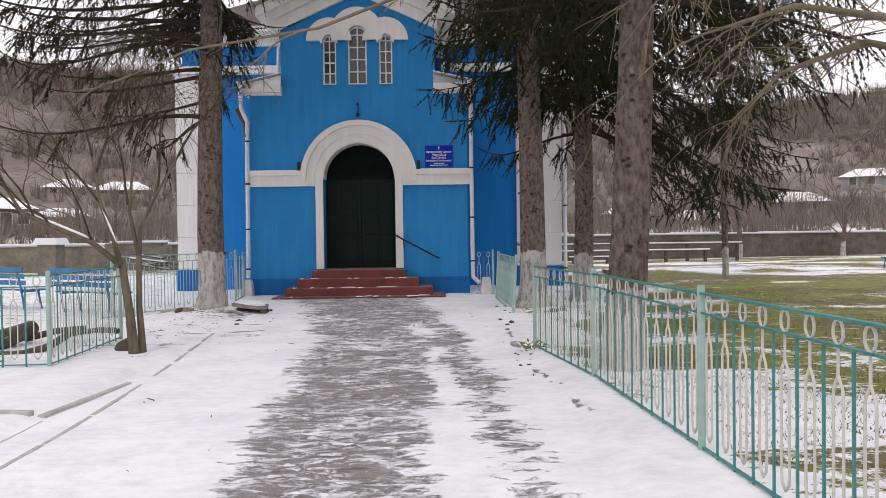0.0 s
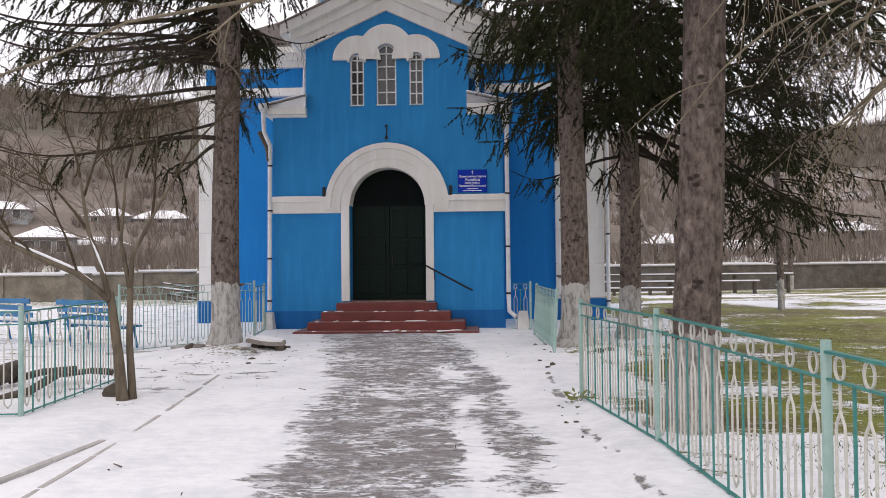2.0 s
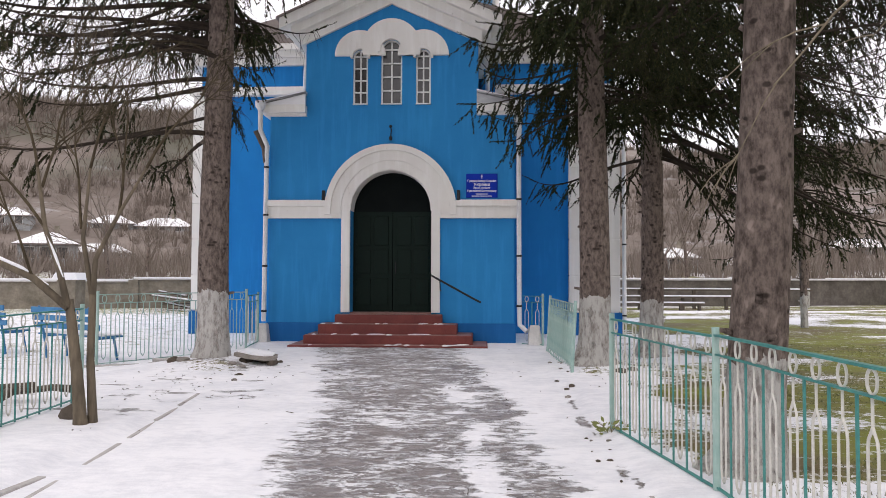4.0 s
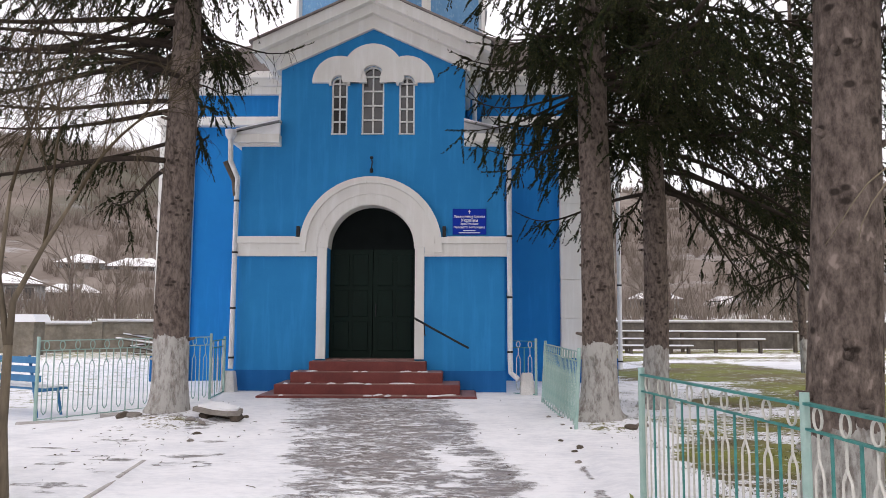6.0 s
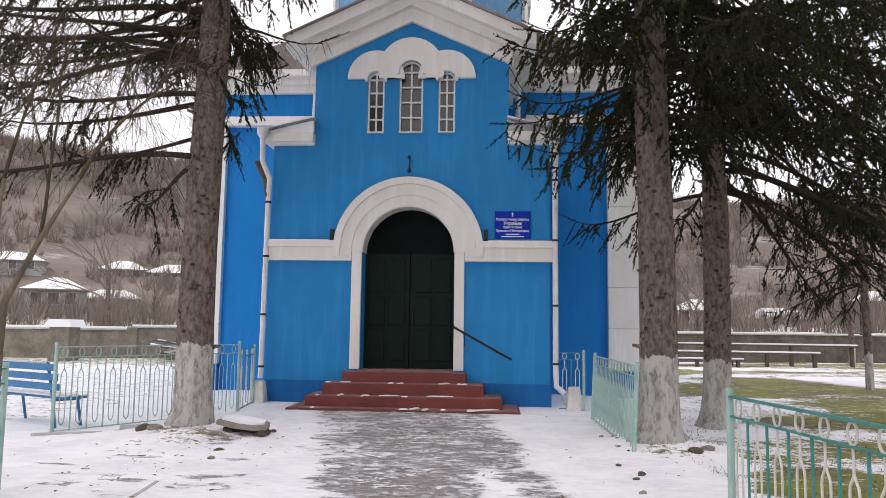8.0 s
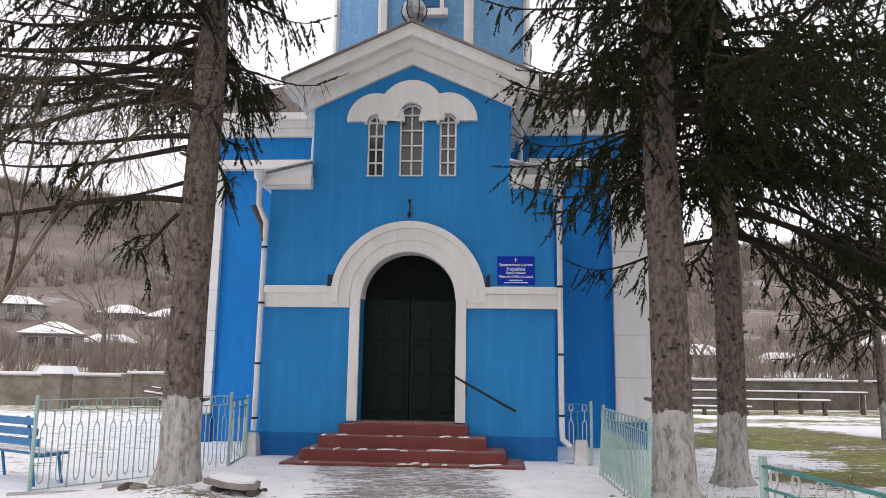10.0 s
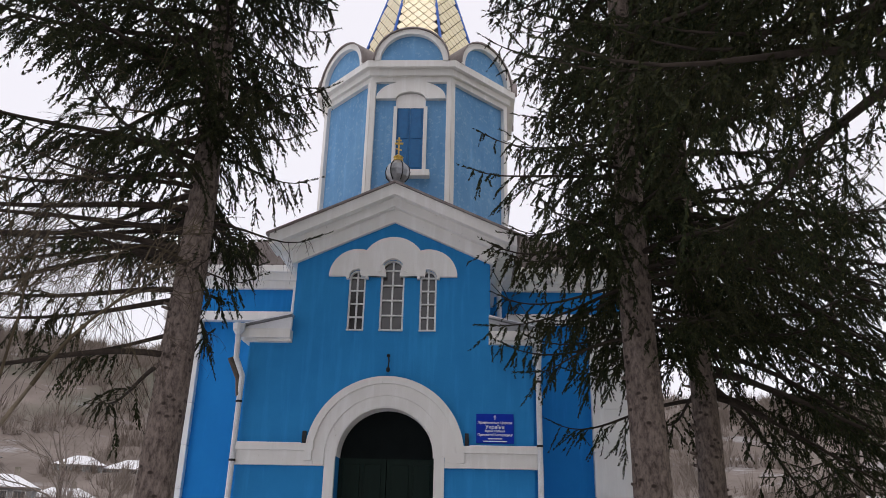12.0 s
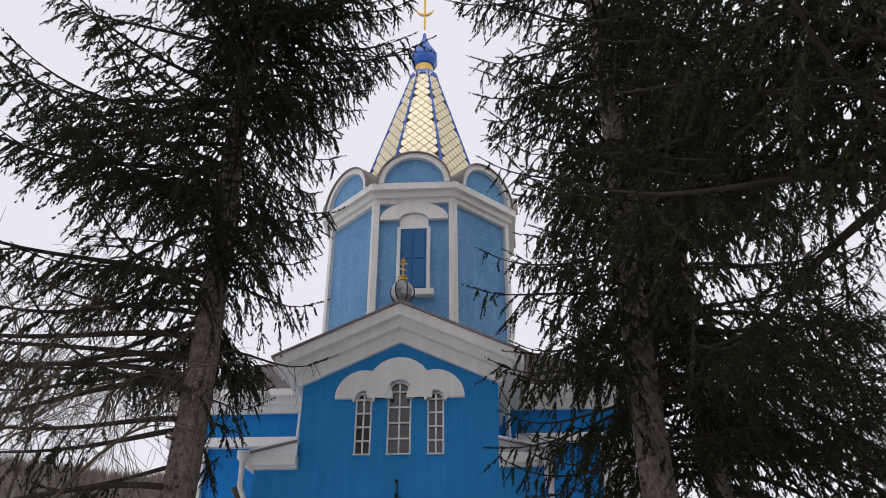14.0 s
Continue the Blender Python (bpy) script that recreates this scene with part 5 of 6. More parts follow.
def sapling():
    rng = np.random.default_rng(8)
    x, y = -3.93, 9.66
    z = float(land(x, y))
    ob = thing("young_tree", (x, y, z), "bare forked young tree with snow on its limbs", "tree")
    stems = (([(x, y, z - 0.1), (x - 0.02, y, z + 0.05), (x - 0.06, y, z + 0.5), (x - 0.13, y + 0.02, z + 0.95), (x - 0.17, y + 0.03, z + 1.2)], [0.085, 0.066, 0.055, 0.048, 0.042]),
             ([(x + 0.05, y + 0.1, z - 0.1), (x + 0.05, y + 0.1, z + 0.1), (x + 0.02, y + 0.1, z + 0.6), (x + 0.03, y + 0.1, z + 1.25)], [0.06, 0.046, 0.038, 0.034]))
    bm = B()
    for pts, rad in stems:
        tube(bm, pts, rad, 12)
    tube(bm, [(x - 0.16, y, z + 1.12), (x - 0.5, y - 0.05, z + 1.42), (x - 0.95, y - 0.1, z + 1.62), (x - 1.35, y - 0.1, z + 1.80), (x - 1.6, y - 0.1, z + 2.2)], [0.040, 0.036, 0.030, 0.024, 0.016], 10)
    tube(bm, [(x - 0.17, y, z + 1.15), (x - 0.26, y, z + 1.5), (x - 0.38, y - 0.05, z + 1.9), (x - 0.5, y, z + 2.5)], [0.036, 0.030, 0.023, 0.015], 10)
    tube(bm, [(x + 0.03, y + 0.1, z + 1.2), (x + 0.05, y + 0.1, z + 1.6), (x + 0.28, y + 0.1, z + 2.05), (x + 0.55, y + 0.1, z + 2.5)], [0.032, 0.025, 0.019, 0.012], 10)
    tube(bm, [(x + 0.03, y + 0.1, z + 1.2), (x - 0.08, y + 0.1, z + 1.8), (x - 0.02, y + 0.1, z + 2.5)], [0.030, 0.022, 0.012], 10)
    part("trunk", bm, M_SAP, ob, smooth=True)
    segs = []
    starts = [((x - 0.95, y - 0.1, z + 1.62), (-0.6, 0.1, 0.8)), ((x - 1.35, y - 0.1, z + 1.8), (-1, -0.1, 0.35)), ((x - 1.6, y - 0.1, z + 2.2), (-0.4, 0.2, 1)), ((x - 0.5, y, z + 2.5), (-0.3, 0, 1)),
              ((x - 0.38, y - 0.05, z + 1.9), (-0.6, -0.2, 1)), ((x + 0.55, y + 0.1, z + 2.5), (0.4, 0.1, 0.9)), ((x + 0.28, y + 0.1, z + 2.05), (0.2, -0.3, 1)), ((x - 0.02, y + 0.1, z + 2.5), (0.1, 0.1, 1)),
              ((x - 0.1, y + 0.1, z + 1.9), (-0.2, 0.4, 1)), ((x - 0.5, y - 0.05, z + 1.42), (-0.3, -0.4, 1)), ((x - 0.45, y, z + 2.3), (0.25, -0.2, 1)), ((x - 1.2, y - 0.1, z + 1.75), (-0.3, -0.3, 1)), ((x - 1.35, y - 0.1, z + 1.8), (-1, 0.3, 0.8))]
    for p, d in starts:
        bare_growth(segs, np.array(p, float), np.array(d, float), rng.uniform(0.85, 1.3), 0.017, 3, rng, 0.05, 0.65, (3, 6))
    add_mesh("fine_wood", sticks_mesh("fine_wood", segs, 4), M_SAPTWIG, ob)
    part("snow_on_limb", tube(B(), [(x - 0.35, y - 0.02, z + 1.345), (x - 0.6, y - 0.06, z + 1.51), (x - 0.95, y - 0.1, z + 1.67), (x - 1.25, y - 0.1, z + 1.80)], [0.006, 0.018, 0.016, 0.005], 8), M_SNOW, ob)
    part("snow_in_fork", tube(B(), [(x - 0.20, y - 0.03, z + 1.42), (x - 0.28, y - 0.03, z + 1.62), (x - 0.36, y - 0.06, z + 1.84)], [0.005, 0.015, 0.005], 8), M_SNOW, ob)


sapling()

# ---- the yard and what lies beyond it ----
def boundary_wall():
    """A rubble wall with a snowy coping, in lengths that differ a little."""
    rng = random.Random(21)
    wall = thing("boundary_wall", (0, 40.7, 0), "rough stone boundary wall with a snow-covered coping", "wall", kind="structure")
    slope = math.atan(0.25)
    x = -46.0
    while x < 46:
        w = rng.uniform(2.4, 3.6)
        y = float(WALL_Y(x))
        z = float(land(x, y - 0.3))
        h = rng.uniform(1.18, 1.30) if x < 2 else 1.36
        m = pose(x, y, z, 0, 0, math.degrees(slope))
        L = w / math.cos(slope) - 0.004
        bm = box(B(), 0, L, -0.2, 0.2, -0.2, h)
        bmesh.ops.subdivide_edges(bm, edges=bm.edges[:], cuts=5, use_grid_fill=True)
        for v in bm.verts:
            if 0.01 < v.co.x < L - 0.01:
                v.co.y += 0.05 * noise.noise((v.co.x * 3 + x, v.co.z * 4, 1.0))
        bm.transform(m)
        part("wall_length", bm, M_STONEWALL if x < 2 else M_STONEDARK, wall)
        cap = box(B(), -0.03, L - 0.01, -0.27, 0.27, h + 0.002, h + 0.06, 0.01)
        cap.transform(m)
        c = part("coping", cap, M_CONCRETE, wall)
        sn = box(B(), 0.0, L - 0.03, -0.26, 0.26, h + 0.06, h + 0.06 + rng.uniform(0.05, 0.11), 0.02)
        sn.transform(m)
        part("coping_snow", sn, M_SNOW, c)
        if x < 3:
            po = box(B(), -0.22, 0.22, -0.28, 0.28, -0.1, h + 0.02, 0.02)
            po.transform(m)
            part("wall_pier", po, M_STONEWALL, wall)
        x += w


boundary_wall()


def house(x, y, w, d, turn, eave, label, sink=0.0):
    z = float(land(x, y)) - sink
    ob = thing("house", (x, y, z), label, "house", "village houses on the slope", turn=turn)
    part("wall", box(B(), -w / 2, w / 2, -d / 2, d / 2, -1.5, eave), M_HOUSE, ob, local=True)
    bm, o = B(), 0.5
    a = [bm.verts.new(p) for p in ((-w / 2 - o, -d / 2 - o, eave), (w / 2 + o, -d / 2 - o, eave), (w / 2 + o, d / 2 + o, eave), (-w / 2 - o, d / 2 + o, eave))]
    r = [bm.verts.new(p) for p in ((-w / 2 + d * 0.38, 0, eave + d * 0.25), (w / 2 - d * 0.38, 0, eave + d * 0.25))]
    for f in ((a[0], a[1], r[1], r[0]), (a[2], a[3], r[0], r[1]), (a[1], a[2], r[1]), (a[3], a[0], r[0]), (a[3], a[2], a[1], a[0])):
        bm.faces.new(f)
    roof = part("roof", bm, M_SNOW, ob, "snow-covered hipped roof", local=True)
    part("eaves_board", box(B(), -w / 2 - o, w / 2 + o, -d / 2 - o - 0.02, -d / 2 - o + 0.03, eave - 0.16, eave - 0.004), M_ROOF, ob, local=True)
    for k in (-1, 0, 1):
        win = part("window", box(B(), k * w * 0.3 - 0.5, k * w * 0.3 + 0.5, -d / 2 - 0.03, -d / 2 + 0.02, 0.9, 2.1), M_GLASS, ob, local=True)
        part("window_frame", box(B(), k * w * 0.3 - 0.58, k * w * 0.3 + 0.58, -d / 2 - 0.02, -d / 2 + 0.01, 0.82, 2.18), M_FRAME, win, local=True)
    part("chimney", box(B(), w * 0.1, w * 0.1 + 0.5, -0.25, 0.25, eave + d * 0.12, eave + d * 0.25 + 0.7), M_STONEWALL, ob, local=True)


house(-47.8, 84, 5.4, 5.4, 24, 2.5, "low pale house with a snowy hipped roof", 0.1)
house(-62.5, 128, 7, 6.5, 20, 2.3, "far house with a snowy roof on the slope", 2.2)
house(-54.5, 131, 9, 6.5, 10, 2.2, "far house with a snowy roof on the slope", 2.4)
house(-52.0, 104, 7, 5, 18, 1.9, "low outbuilding with a snowy roof among bushes", 1.6)
house(-75.0, 118, 8, 6, 24, 2.2, "far house with a snowy roof on the slope", 0.6)
house(32.0, 95, 7.0, 5, -12, 1.9, "pale house with a snowy roof behind the wall", 1.6)
house(22.0, 92, 5, 5, -8, 2.2, "small gabled house with a snowy roof", 0.9)
house(52.0, 112, 8, 6, -20, 2.2, "low house with a snowy roof behind bare trees", 1.6)
house(-96.0, 125, 9, 6, 32, 2.2, "far house with a snowy roof on the slope", 0.6)
house(72.0, 128, 9, 6, -28, 2.2, "far house with a snowy roof on the slope", 0.8)


def shed(x, y):
    z = float(land(x, y))
    ob = thing("wall_shed", (x, y, z), "little lean-to with a white snowy roof at the wall", "shed")
    part("body", box(B(), x - 0.4, x + 0.4, y - 0.4, y + 0.4, z - 0.1, z + 1.32), M_STONEWALL, ob)
    part("roof", prism(B(), [(x - 0.58, z + 1.322), (x + 0.58, z + 1.322), (x + 0.42, z + 1.62), (x - 0.38, z + 1.62)], y - 0.55, y + 0.55), M_SNOW, ob)


shed(-17.3, 33.6)


def debris(x, y):
    rng = random.Random(9)
    z = float(land(x, y))
    ob = thing("plank_heap", (x, y, z), "heap of broken planks under snow by the wall", "woodpile")
    for k in range(9):
        a, t = rng.uniform(-40, 40), rng.uniform(-12, 14)
        L = rng.uniform(1.2, 2.4)
        bm = box(B(), -L / 2, L / 2, -0.1, 0.1, -0.02, 0.02, 0.005)
        p = pose(rng.uniform(-0.7, 0.7), rng.uniform(-0.4, 0.4), 0.12 + k * 0.085, 0, t, a)
        bm.transform(p)
        pl = part("plank", bm, M_LOG, ob, local=True)
        if k % 2:
            bm = box(B(), -L / 2.2, L / 2.2, -0.09, 0.09, 0.022, 0.07, 0.015)
            bm.transform(p)
            part("plank_snow", bm, M_SNOW, pl, local=True)


debris(-13.2, 34.6)


def rails():
    """Low rows of planks on posts before the far wall."""
    for y0, z, x0, x1 in ((38.6, 0.62, 5.0, 13.6), (39.6, 0.95, 4.6, 15.6), (38.0, 0.34, 6.2, 10.2)):
        zz = float(land(x0, y0))
        ob = thing("plank_bench", (x0, y0, zz), "long dark plank bench topped with snow", "bench", "plank benches by the wall")
        b = part("seat", box(B(), x0, x1, y0 - 0.16, y0 + 0.16, zz + z - 0.06, zz + z, 0.008), M_LOG, ob)
        part("seat_snow", box(B(), x0 + 0.1, x1 - 0.1, y0 - 0.15, y0 + 0.15, zz + z + 0.002, zz + z + 0.06, 0.015), M_SNOW, ob)
        n = 5
        for k in range(n):
            x = x0 + 0.3 + (x1 - x0 - 0.6) * k / (n - 1)
            part("leg", box(B(), x - 0.06, x + 0.06, y0 - 0.1, y0 + 0.1, zz - 0.1, zz + z - 0.06), M_LOG, ob)


rails()


def garden_bench(x, y, turn, L, label):
    z = float(land(x, y))
    ob = thing("garden_bench", (x, y, z), label, "bench", "blue garden benches", turn=turn)
    for k in range(3):
        s = part("seat_slat", box(B(), -L / 2, L / 2, -0.05 + 0.14 * k, 0.06 + 0.14 * k, 0.42, 0.45, 0.006), M_BENCH, ob, local=True)
        part("slat_snow", box(B(), -L / 2 + 0.02, L / 2 - 0.02, -0.045 + 0.14 * k, 0.05 + 0.14 * k, 0.452, 0.475, 0.008), M_SNOW, s, local=True)
    for k in range(3):
        part("back_slat", box(B(), -L / 2, L / 2, 0.40 + 0.03 * k, 0.43 + 0.03 * k, 0.55 + 0.14 * k, 0.65 + 0.14 * k, 0.006), M_BENCH, ob, local=True)
    for s in (-1, 1):
        xx = s * (L / 2 - 0.22)
        part("leg", tube(B(), [(xx, -0.10, 0), (xx, -0.02, 0.42)], 0.022, 8), M_BENCH, ob, local=True)
        part("leg", tube(B(), [(xx, 0.30, 0), (xx, 0.36, 0.42), (xx, 0.47, 0.95)], 0.022, 8), M_BENCH, ob, local=True)
        part("seat_bearer", box(B(), xx - 0.02, xx + 0.02, -0.06, 0.38, 0.385, 0.42), M_BENCH, ob, local=True)


garden_bench(-7.2, 15.9, 152, 1.9, "blue slatted bench dusted with snow behind the fence")
garden_bench(-9.6, 17.1, 152, 1.9, "blue slatted bench dusted with snow behind the fence")
garden_bench(18.6, 30.2, 200, 3.2, "long blue slatted bench under snow on the lawn")


def log(pts, radii, label, name="log"):
    bm = tube(B(), pts, radii, 12)
    for v in bm.verts:
        v.co += Vector((noise.noise(v.co * 9), noise.noise(v.co * 9 + Vector((5, 0, 0))), 0)) * 0.02
    ob = tagged(new(name, mesh_of(bm, name, M_LOG, True)), label, "log", "logs behind the fence")
    return ob


log([(-6.55, 9.05, 0.17), (-6.2, 9.5, 0.16), (-5.95, 10.2, 0.17), (-5.85, 10.8, 0.26)], [0.16, 0.16, 0.14, 0.11], "thick mossy dark log lying in the snow")
log([(-5.9, 10.7, 0.12), (-5.5, 10.75, 0.22), (-5.1, 10.8, 0.24)], [0.05, 0.045, 0.05], "crooked broken branch lying in the snow")
log([(-5.9, 9.7, 0.05), (-5.4, 9.75, 0.06), (-5.15, 9.9, 0.12), (-5.0, 10.2, 0.27)], [0.035, 0.04, 0.05, 0.05], "crooked broken branch lying in the snow")
log([(-5.5, 10.9, 0.14), (-5.0, 11.0, 0.20), (-4.7, 10.95, 0.19)], [0.03, 0.04, 0.045], "long thin grey trunk lying behind the fence")


def stone(x, y, size, seed, label="grey field stone half buried in snow", flat=0.6, material=None, group="stones along the walk"):
    bm = B()
    bmesh.ops.create_icosphere(bm, subdivisions=2, radius=1)
    for v in bm.verts:
        v.co *= 1 + 0.35 * noise.noise(v.co * 1.3 + Vector((seed * 3.1, 0, 0)))
        v.co.z *= flat
    rng = random.Random(seed)
    bm.transform(pose(x, y, float(land(x, y)) + size * flat * 0.25, 0, 0, rng.uniform(0, 180)) @ Matrix.Diagonal((size * rng.uniform(0.8, 1.5), size * rng.uniform(0.6, 1), size, 1)))
    return tagged(new("stone", mesh_of(bm, "stone", material or M_STONE)), label, "stone", group)


rng = random.Random(31)
stone(-4.17, 9.95, 0.14, 4, "dark mossy boulder by the young tree", 0.9, M_LOG)
for k in range(18):
    y = rng.uniform(8.0, 15.4)
    x = float(np.interp(y, [5, 7, 9, 11, 13, 15], [1.28, 1.14, 0.97, 0.96, 1.06, 1.15])) + rng.uniform(-0.13, 0.13)
    stone(x, y, rng.uniform(0.010, 0.026) * (2.0 if y > 11.5 else 1), 40 + k, flat=rng.uniform(0.4, 0.7), material=M_STONE if k % 2 else M_DIRT)
for k, (x, y, s) in enumerate(((-4.05, 14.45, 0.07), (-3.45, 15.1, 0.06), (-4.9, 14.6, 0.10), (-5.1, 14.7, 0.12), (-3.85, 14.35, 0.06), (-3.7, 13.7, 0.05), (-3.6, 13.2, 0.05), (2.05, 14.2, 0.10), (2.25, 14.4, 0.09))):
    stone(x, y, s, 80 + k, "broken stone among roots at the spruce's foot", 0.5, M_DIRT if k % 2 else M_STONE, "stones at the roots")


def broken_slab(x, y):
    """A broken slab propped over a dark hollow at the spruce's foot, snow on top."""
    z = float(land(x, y))
    ob = thing("broken_slab", (x, y, z), "broken concrete slab propped over a dark hollow, capped with snow", "slab", turn=-12)
    for k, (a, b, w, d, h) in enumerate(((-0.20, 0.02, 0.10, 0.16, 0.10), (0.22, 0.06, 0.08, 0.12, 0.07), (0.02, 0.17, 0.26, 0.06, 0.10))):
        bm = B()
        bmesh.ops.create_icosphere(bm, subdivisions=2, radius=1)
        for v in bm.verts:
            v.co *= 1 + 0.3 * noise.noise(v.co * 1.5 + Vector((k * 4.0, 0, 0)))
        bm.transform(pose(a, b, 0.02) @ Matrix.Diagonal((w, d, h, 1)))
        part("rubble", bm, M_DIRT, ob, local=True)
    tilt = pose(0, 0, 0.125, 4, 7, 0)
    bm = prism(B(), [(-0.34, -0.16), (-0.05, -0.20), (0.20, -0.13), (0.31, 0.02), (0.26, 0.20), (-0.30, 0.22)], -0.03, 0.03, "xy")
    bm.transform(tilt)
    top = part("slab", bm, M_STONE, ob, local=True)
    bm = prism(B(), [(-0.30, -0.10), (-0.02, -0.14), (0.17, -0.08), (0.26, 0.03), (0.22, 0.18), (-0.27, 0.20)], 0.031, 0.062, "xy")
    bm.transform(tilt)
    part("slab_snow", bm, M_SNOW, top, local=True)


broken_slab(-3.72, 14.72)


def slab(pts, z, w, h, label, name="kerb_stone"):
    """A row of kerb stones along a line, sunk in the snow."""
    for (x0, y0), (x1, y1) in zip(pts, pts[1:]):
        L = math.hypot(x1 - x0, y1 - y0)
        bm = box(B(), 0.01, L - 0.01, -w / 2, w / 2, -0.15, h, 0.012)
        for v in bm.verts:
            v.co.z += 0.012 * noise.noise((v.co.x * 2 + x0, y0, 0))
        bm.transform(pose(x0, y0, float(land((x0 + x1) / 2, (y0 + y1) / 2)) + z, 0, 0, math.degrees(math.atan2(y1 - y0, x1 - x0))))
        tagged(new(name, mesh_of(bm, name, M_CONCRETE)), label, "kerb stone", "kerb stones beside the walk")


slab([(-3.28, 3.4), (-3.33, 4.4), (-3.37, 5.4), (-3.41, 6.35)], -0.035, 0.12, 0.035, "weathered concrete kerb stone sunk in snow")
slab([(-3.42, 6.4), (-3.36, 7.2), (-3.30, 7.95)], -0.025, 0.07, 0.045, "weathered concrete kerb stone standing out of the snow")
slab([(-5.5, 6.62), (-4.5, 6.52), (-3.48, 6.40)], -0.02, 0.07, 0.045, "weathered concrete kerb stone standing out of the snow")
slab([(-2.93, 4.6), (-2.98, 5.6), (-3.03, 6.5), (-3.10, 7.4), (-3.19, 8.3), (-3.28, 9.1)], -0.040, 0.05, 0.045, "concrete kerb stone almost lost in snow")
slab([(-3.30, 9.3), (-3.40, 10.1), (-3.48, 10.9), (-3.57, 11.75)], -0.035, 0.045, 0.042, "concrete kerb stone showing through snow")
slab([(1.03, 11.7), (0.98, 10.7), (0.95, 9.7), (0.98, 8.7), (1.08, 7.7), (1.18, 6.6), (1.26, 5.5)], -0.06, 0.05, 0.045, "concrete kerb stone almost lost in snow")
slab([(-6.6, 14.55), (-5.6, 15.0), (-4.95, 15.35)], -0.05, 0.10, 0.07, "low concrete sill under the fence")


# weeds at the fence's foot
def weed(x, y, seed, h, n, label):
    rng = random.Random(seed)
    z = float(land(x, y))
    bm = B()
    for k in range(n):
        a, r = rng.uniform(0, 6.28), rng.uniform(0.02, 0.16)
        p = Vector((x + r * math.cos(a), y + r * math.sin(a), z + rng.uniform(0.0, h)))
        d = Vector((math.cos(a), math.sin(a), rng.uniform(-0.2, 0.9))).normalized() * rng.uniform(0.05, 0.11)
        s = d.orthogonal().normalized() * 0.018
        q = [bm.verts.new(p), bm.verts.new(p + d * 0.5 + s), bm.verts.new(p + d), bm.verts.new(p + d * 0.5 - s)]
        bm.faces.new(q)
    ob = thing("weed", (x, y, z), label, "weed")
    part("leaf_growth", bm, M_DRYLEAF, ob)
    bm = B()
    for k in range(6):
        a = rng.uniform(0, 6.28)
        tube(bm, [(x, y, z - 0.02), (x + 0.06 * math.cos(a), y + 0.06 * math.sin(a), z + h * 0.6), (x + 0.12 * math.cos(a), y + 0.12 * math.sin(a), z + h)], [0.004, 0.003, 0.002], 5)
    part("stalk_growth", bm, M_TWIG, ob)


weed(1.13, 9.72, 1, 0.09, 28, "yellow-green weed at the foot of the fence")
weed(-5.40, 8.98, 2, 0.75, 40, "dark leafy stalk behind the fence")


# litter: cones, leaves and twigs on the snow
def litter():
    rng = np.random.default_rng(17)
    n = 190
    zone = rng.random(n)
    x = np.where(zone < 0.6, rng.normal(-3.9, 0.9, n), np.where(zone < 0.85, rng.normal(2.0, 1.0, n), rng.uniform(-3.5, 1.2, n)))
    y = np.where(zone < 0.6, rng.normal(13.2, 1.7, n), np.where(zone < 0.85, rng.normal(13.0, 2.6, n), rng.uniform(3, 17, n)))
    z = land(x, y) + 0.012
    segs = []
    for a, b, c in zip(x, y, z):
        t, l = rng.uniform(0, 6.28), rng.uniform(0.01, 0.045) * (2.6 if rng.random() < 0.08 else 1)
        r = rng.uniform(0.002, 0.007)
        segs.append((a, b, c, a + l * math.cos(t), b + l * math.sin(t), c + 0.008, r, r * 0.6))
    me = sticks_mesh("litter", segs, 5)
    me.materials.append(M_LOG)
    tagged(new("litter", me), "dark cones, twigs and leaf scraps scattered on snow", "litter", kind="stuff")


litter()


def turf():
    """Short winter grass, standing through the thin snow on the lawn."""
    rng = np.random.default_rng(23)
    n = 60000
    x, y = rng.uniform(1.9, 12, n), 3 + 17 * rng.random(n) ** 1.2
    keep = fbm(x / 0.6, y / 0.6, 91) > 0.47
    x, y = x[keep], y[keep]
    z = land(x, y) - 0.01
    n = len(x)
    a, h = rng.uniform(0, 6.28, n), rng.uniform(0.015, 0.05, n)
    c, s = np.cos(a) * 0.006, np.sin(a) * 0.006
    lx, ly = rng.normal(0, 0.025, n), rng.normal(0, 0.025, n)
    tri = np.stack([np.stack([x - c, y - s, z], 1), np.stack([x + c, y + s, z], 1), np.stack([x + lx, y + ly, z + h], 1)], 1).reshape(-1, 3)
    me = bpy.data.meshes.new("grass")
    me.from_pydata(tri.tolist(), [], np.arange(3 * n).reshape(-1, 3).tolist())
    me.materials.append(blend("winter_grass", (0.10, 0.085, 0.04), (0.105, 0.14, 0.03), 0.5, 0.8))
    tagged(new("grass", me), "short winter grass standing through thin snow", "grass", kind="stuff")


turf()


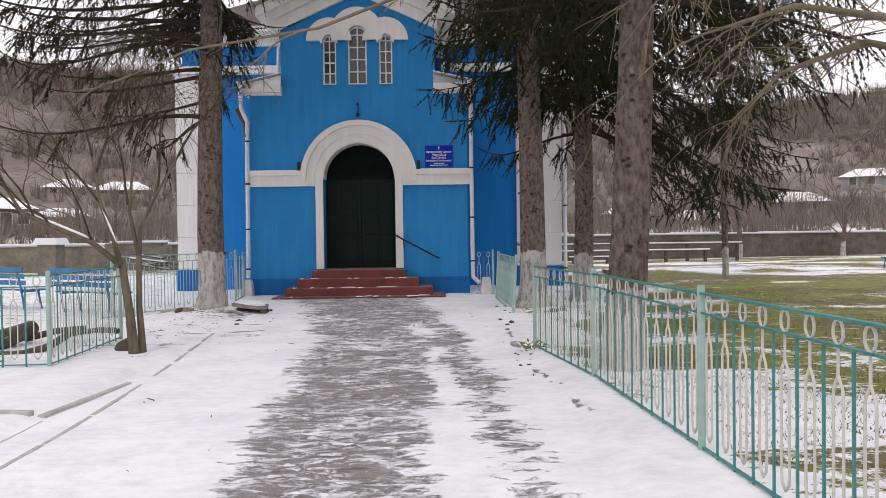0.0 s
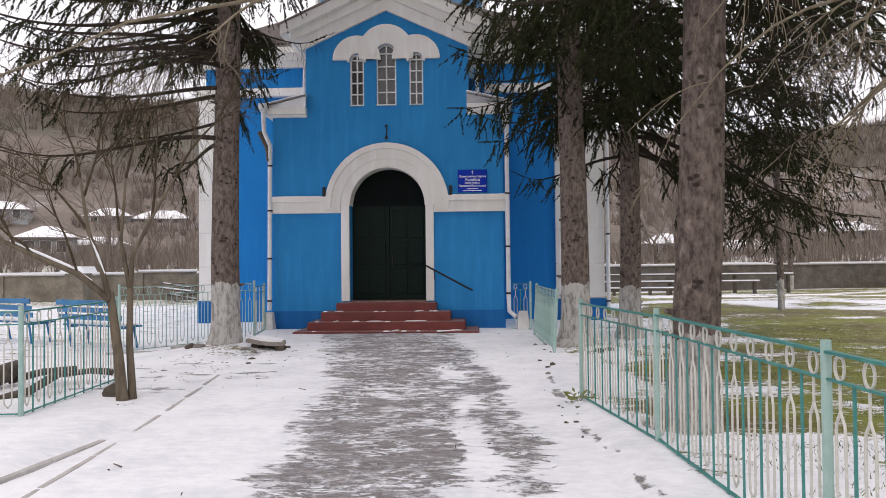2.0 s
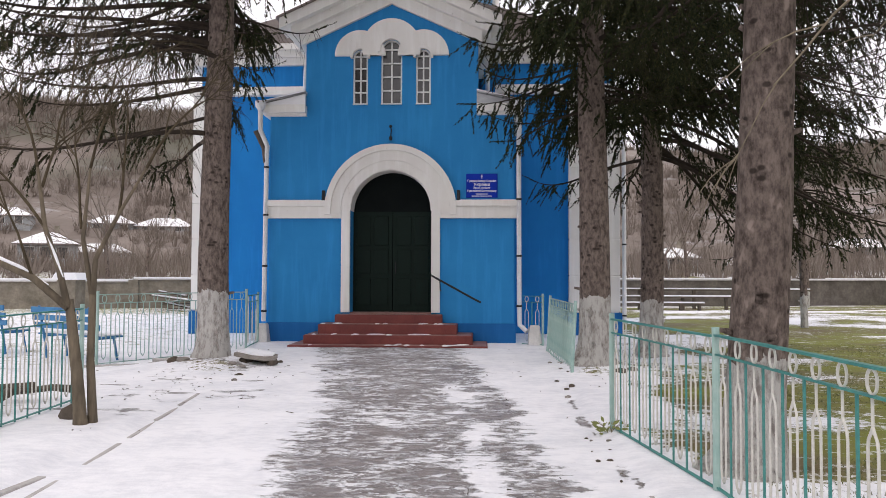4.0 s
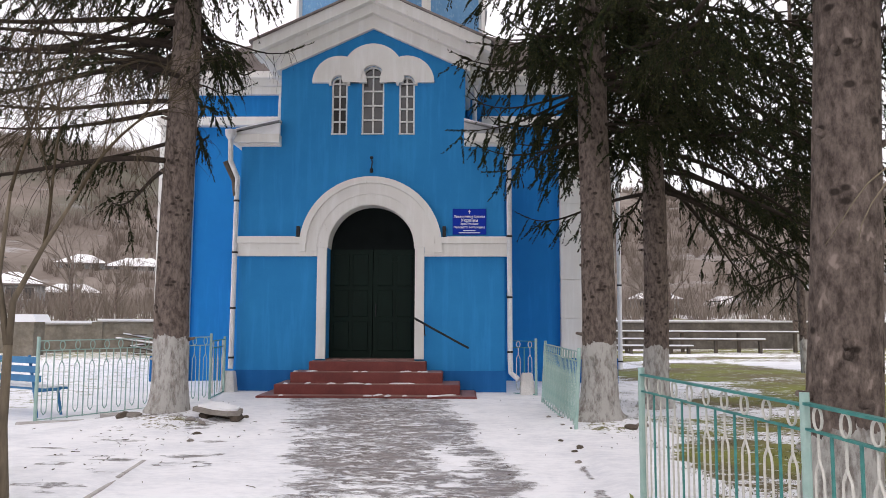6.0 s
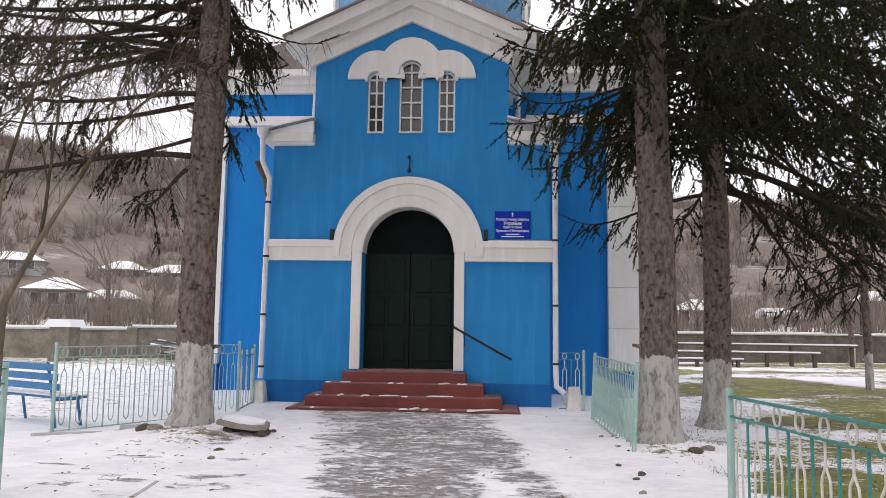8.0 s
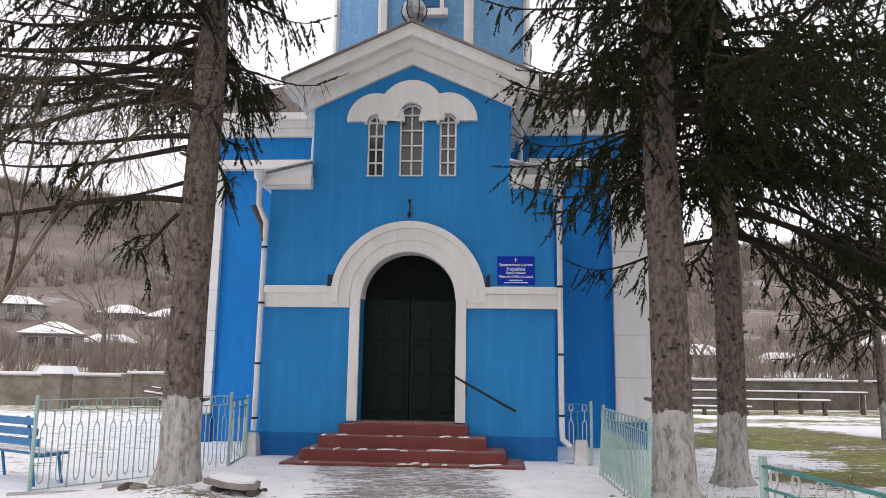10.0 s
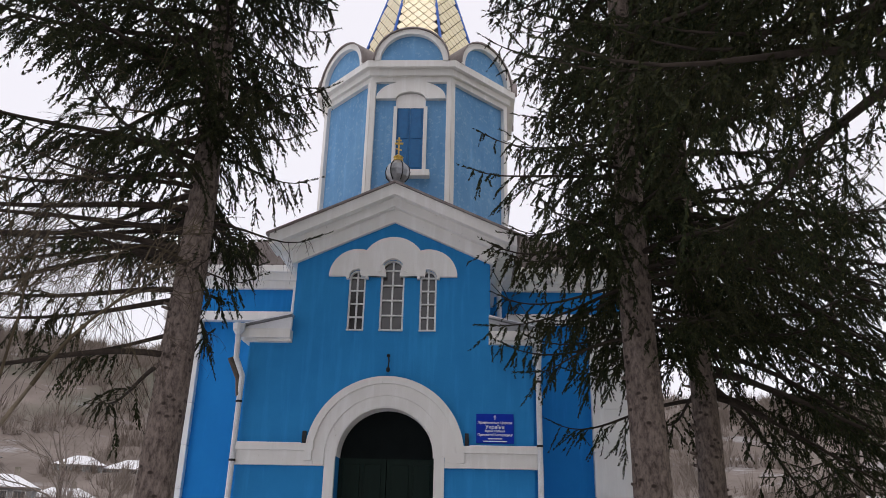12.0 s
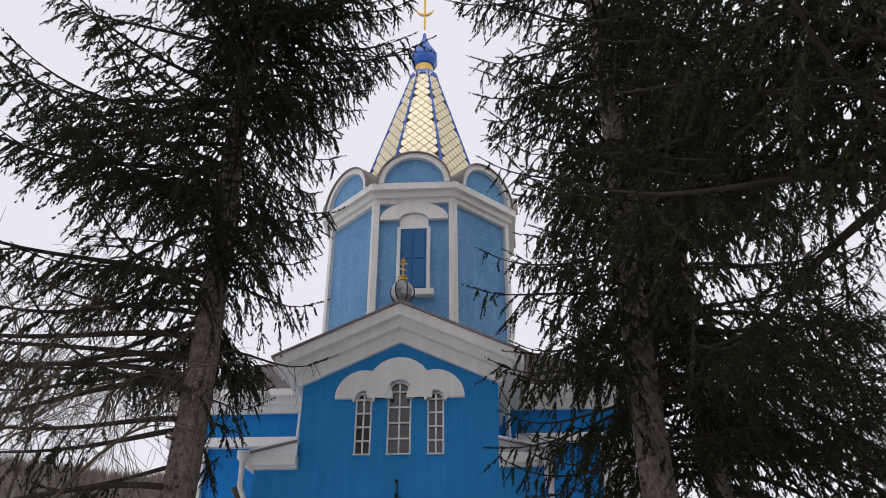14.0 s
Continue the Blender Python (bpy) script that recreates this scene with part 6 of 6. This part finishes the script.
# bare trees beyond the lawn, three kinds, each with its own trunk and twigs
def bare_tree(seed, h, limed):
    rng = np.random.default_rng(seed)
    ob = thing("bare_tree", (0, 200 + seed, 0), "bare winter tree beyond the lawn", "tree", "bare trees by the wall")
    b = Vector((0, 200 + seed, 0))
    pts = [b + Vector((0.10 * math.sin(z * 1.1 + seed), 0.1 * math.cos(z + seed), z)) for z in np.linspace(-0.2, h * 0.45, 8)]
    part("trunk", tube(B(), pts, list(np.linspace(0.16, 0.08, 8)), 10), spruce_bark(limed), ob, smooth=True)
    segs = []
    for k in range(9):
        p = np.array(pts[rng.integers(3, 8)])
        a = rng.uniform(0, 6.28)
        bare_growth(segs, p, np.array([math.cos(a), math.sin(a), rng.uniform(0.7, 1.8)]), h * rng.uniform(0.3, 0.45), 0.055, 3, rng, 0.0, 0.6, (3, 5))
    add_mesh("fine_wood", sticks_mesh("fine_wood", segs, 3), M_BRUSH, ob)
    return ob


kinds = [bare_tree(1, 7.5, 0.9), bare_tree(2, 6.0, 0.9), bare_tree(3, 8.5, 0)]
spots = [(16.3, 42.0, 0, 0), (10.5, 47, 1, 70), (23.5, 44.5, 1, 200), (7.6, 52, 2, 30), (14.0, 56, 2, 140), (30.0, 50, 0, 20), (36, 56, 2, 260), (20.5, 60, 1, 10), (-12.0, 46, 1, 45), (-21.0, 44, 2, 90), (-27, 42, 0, 150), (-33, 48, 1, 210), (-16.5, 52, 2, 330), (-24.0, 56, 1, 300), (42, 62, 1, 33), (26.5, 66, 2, 77), (-40, 52, 2, 15), (9.2, 62, 0, 99)]
used = set()
for x, y, k, turn in spots:
    m = pose(x, y, float(land(x, y)) - 0.05, 0, 0, turn)
    if k in used:
        copy_thing(kinds[k], m)
    else:
        kinds[k].matrix_basis = m
        used.add(k)


def hillside_brush():
    """Bare brushwood and far woods on the slopes: bundles of upright sprays."""
    rng = np.random.default_rng(77)
    n = 15000
    az = rng.uniform(-0.85, 0.85, n)
    r = 52 + 290 * rng.random(n) ** 0.75
    x, y = r * np.sin(az), r * np.cos(az)
    ok = (y > WALL_Y(x) + 6) & (fbm(x / 25, y / 25, 5) > 0.40)
    x, y, r = x[ok], y[ok], r[ok]
    z = land(x, y)
    n, m = len(x), 13
    h = rng.uniform(1.0, 3.0, n) * (1 + r / 320)
    a = rng.uniform(0, 6.28, (n, m))
    out = rng.uniform(0.15, 0.75, (n, m)) * h[:, None]
    tipz = rng.uniform(0.55, 1.0, (n, m)) * h[:, None]
    w = 0.016 * (1 + r / 40)[:, None]
    c, s = np.cos(a), np.sin(a)
    bx, by = x[:, None] + 0.25 * out * c, y[:, None] + 0.25 * out * s
    v0 = np.stack([bx - s * w, by + c * w, np.broadcast_to(z[:, None], (n, m))], -1)
    v1 = np.stack([bx + s * w, by - c * w, np.broadcast_to(z[:, None], (n, m))], -1)
    v2 = np.stack([x[:, None] + out * c, y[:, None] + out * s, z[:, None] + tipz], -1)
    tri = np.stack([v0, v1, v2], 2).reshape(-1, 3)
    me = bpy.data.meshes.new("brushwood")
    k = n * m
    me.vertices.add(3 * k), me.loops.add(3 * k), me.polygons.add(k)
    me.vertices.foreach_set("co", tri.astype(np.float32).ravel())
    me.loops.foreach_set("vertex_index", np.arange(3 * k, dtype=np.int32))
    me.polygons.foreach_set("loop_start", np.arange(0, 3 * k, 3, dtype=np.int32))
    me.update(calc_edges=True)
    me.materials.append(M_BRUSH)
    tagged(new("brushwood", me), "bare brown brushwood covering the far slopes", "brushwood", kind="stuff")


hillside_brush()


# sagging cables at the gable's end
def cable(pts, label="thin black cable sagging from the gable"):
    tagged(new("cable", mesh_of(tube(B(), pts, 0.009, 6), "cable", M_IRON, True)), label, "cable", "cables at the gable")


cable([(XC + 1.96, YF - 0.05, 6.60), (XC + 2.2, YF + 0.2, 6.25), (XC + 2.45, YF + 0.3, 5.75), (XC + 2.75, YF + 0.2, 5.42)])
cable([(XC + 1.95, YF - 0.03, 6.30), (XC + 2.25, YF + 0.1, 6.0), (XC + 2.5, YF + 0.1, 5.95), (XC + 2.9, 21.9, 6.35)])
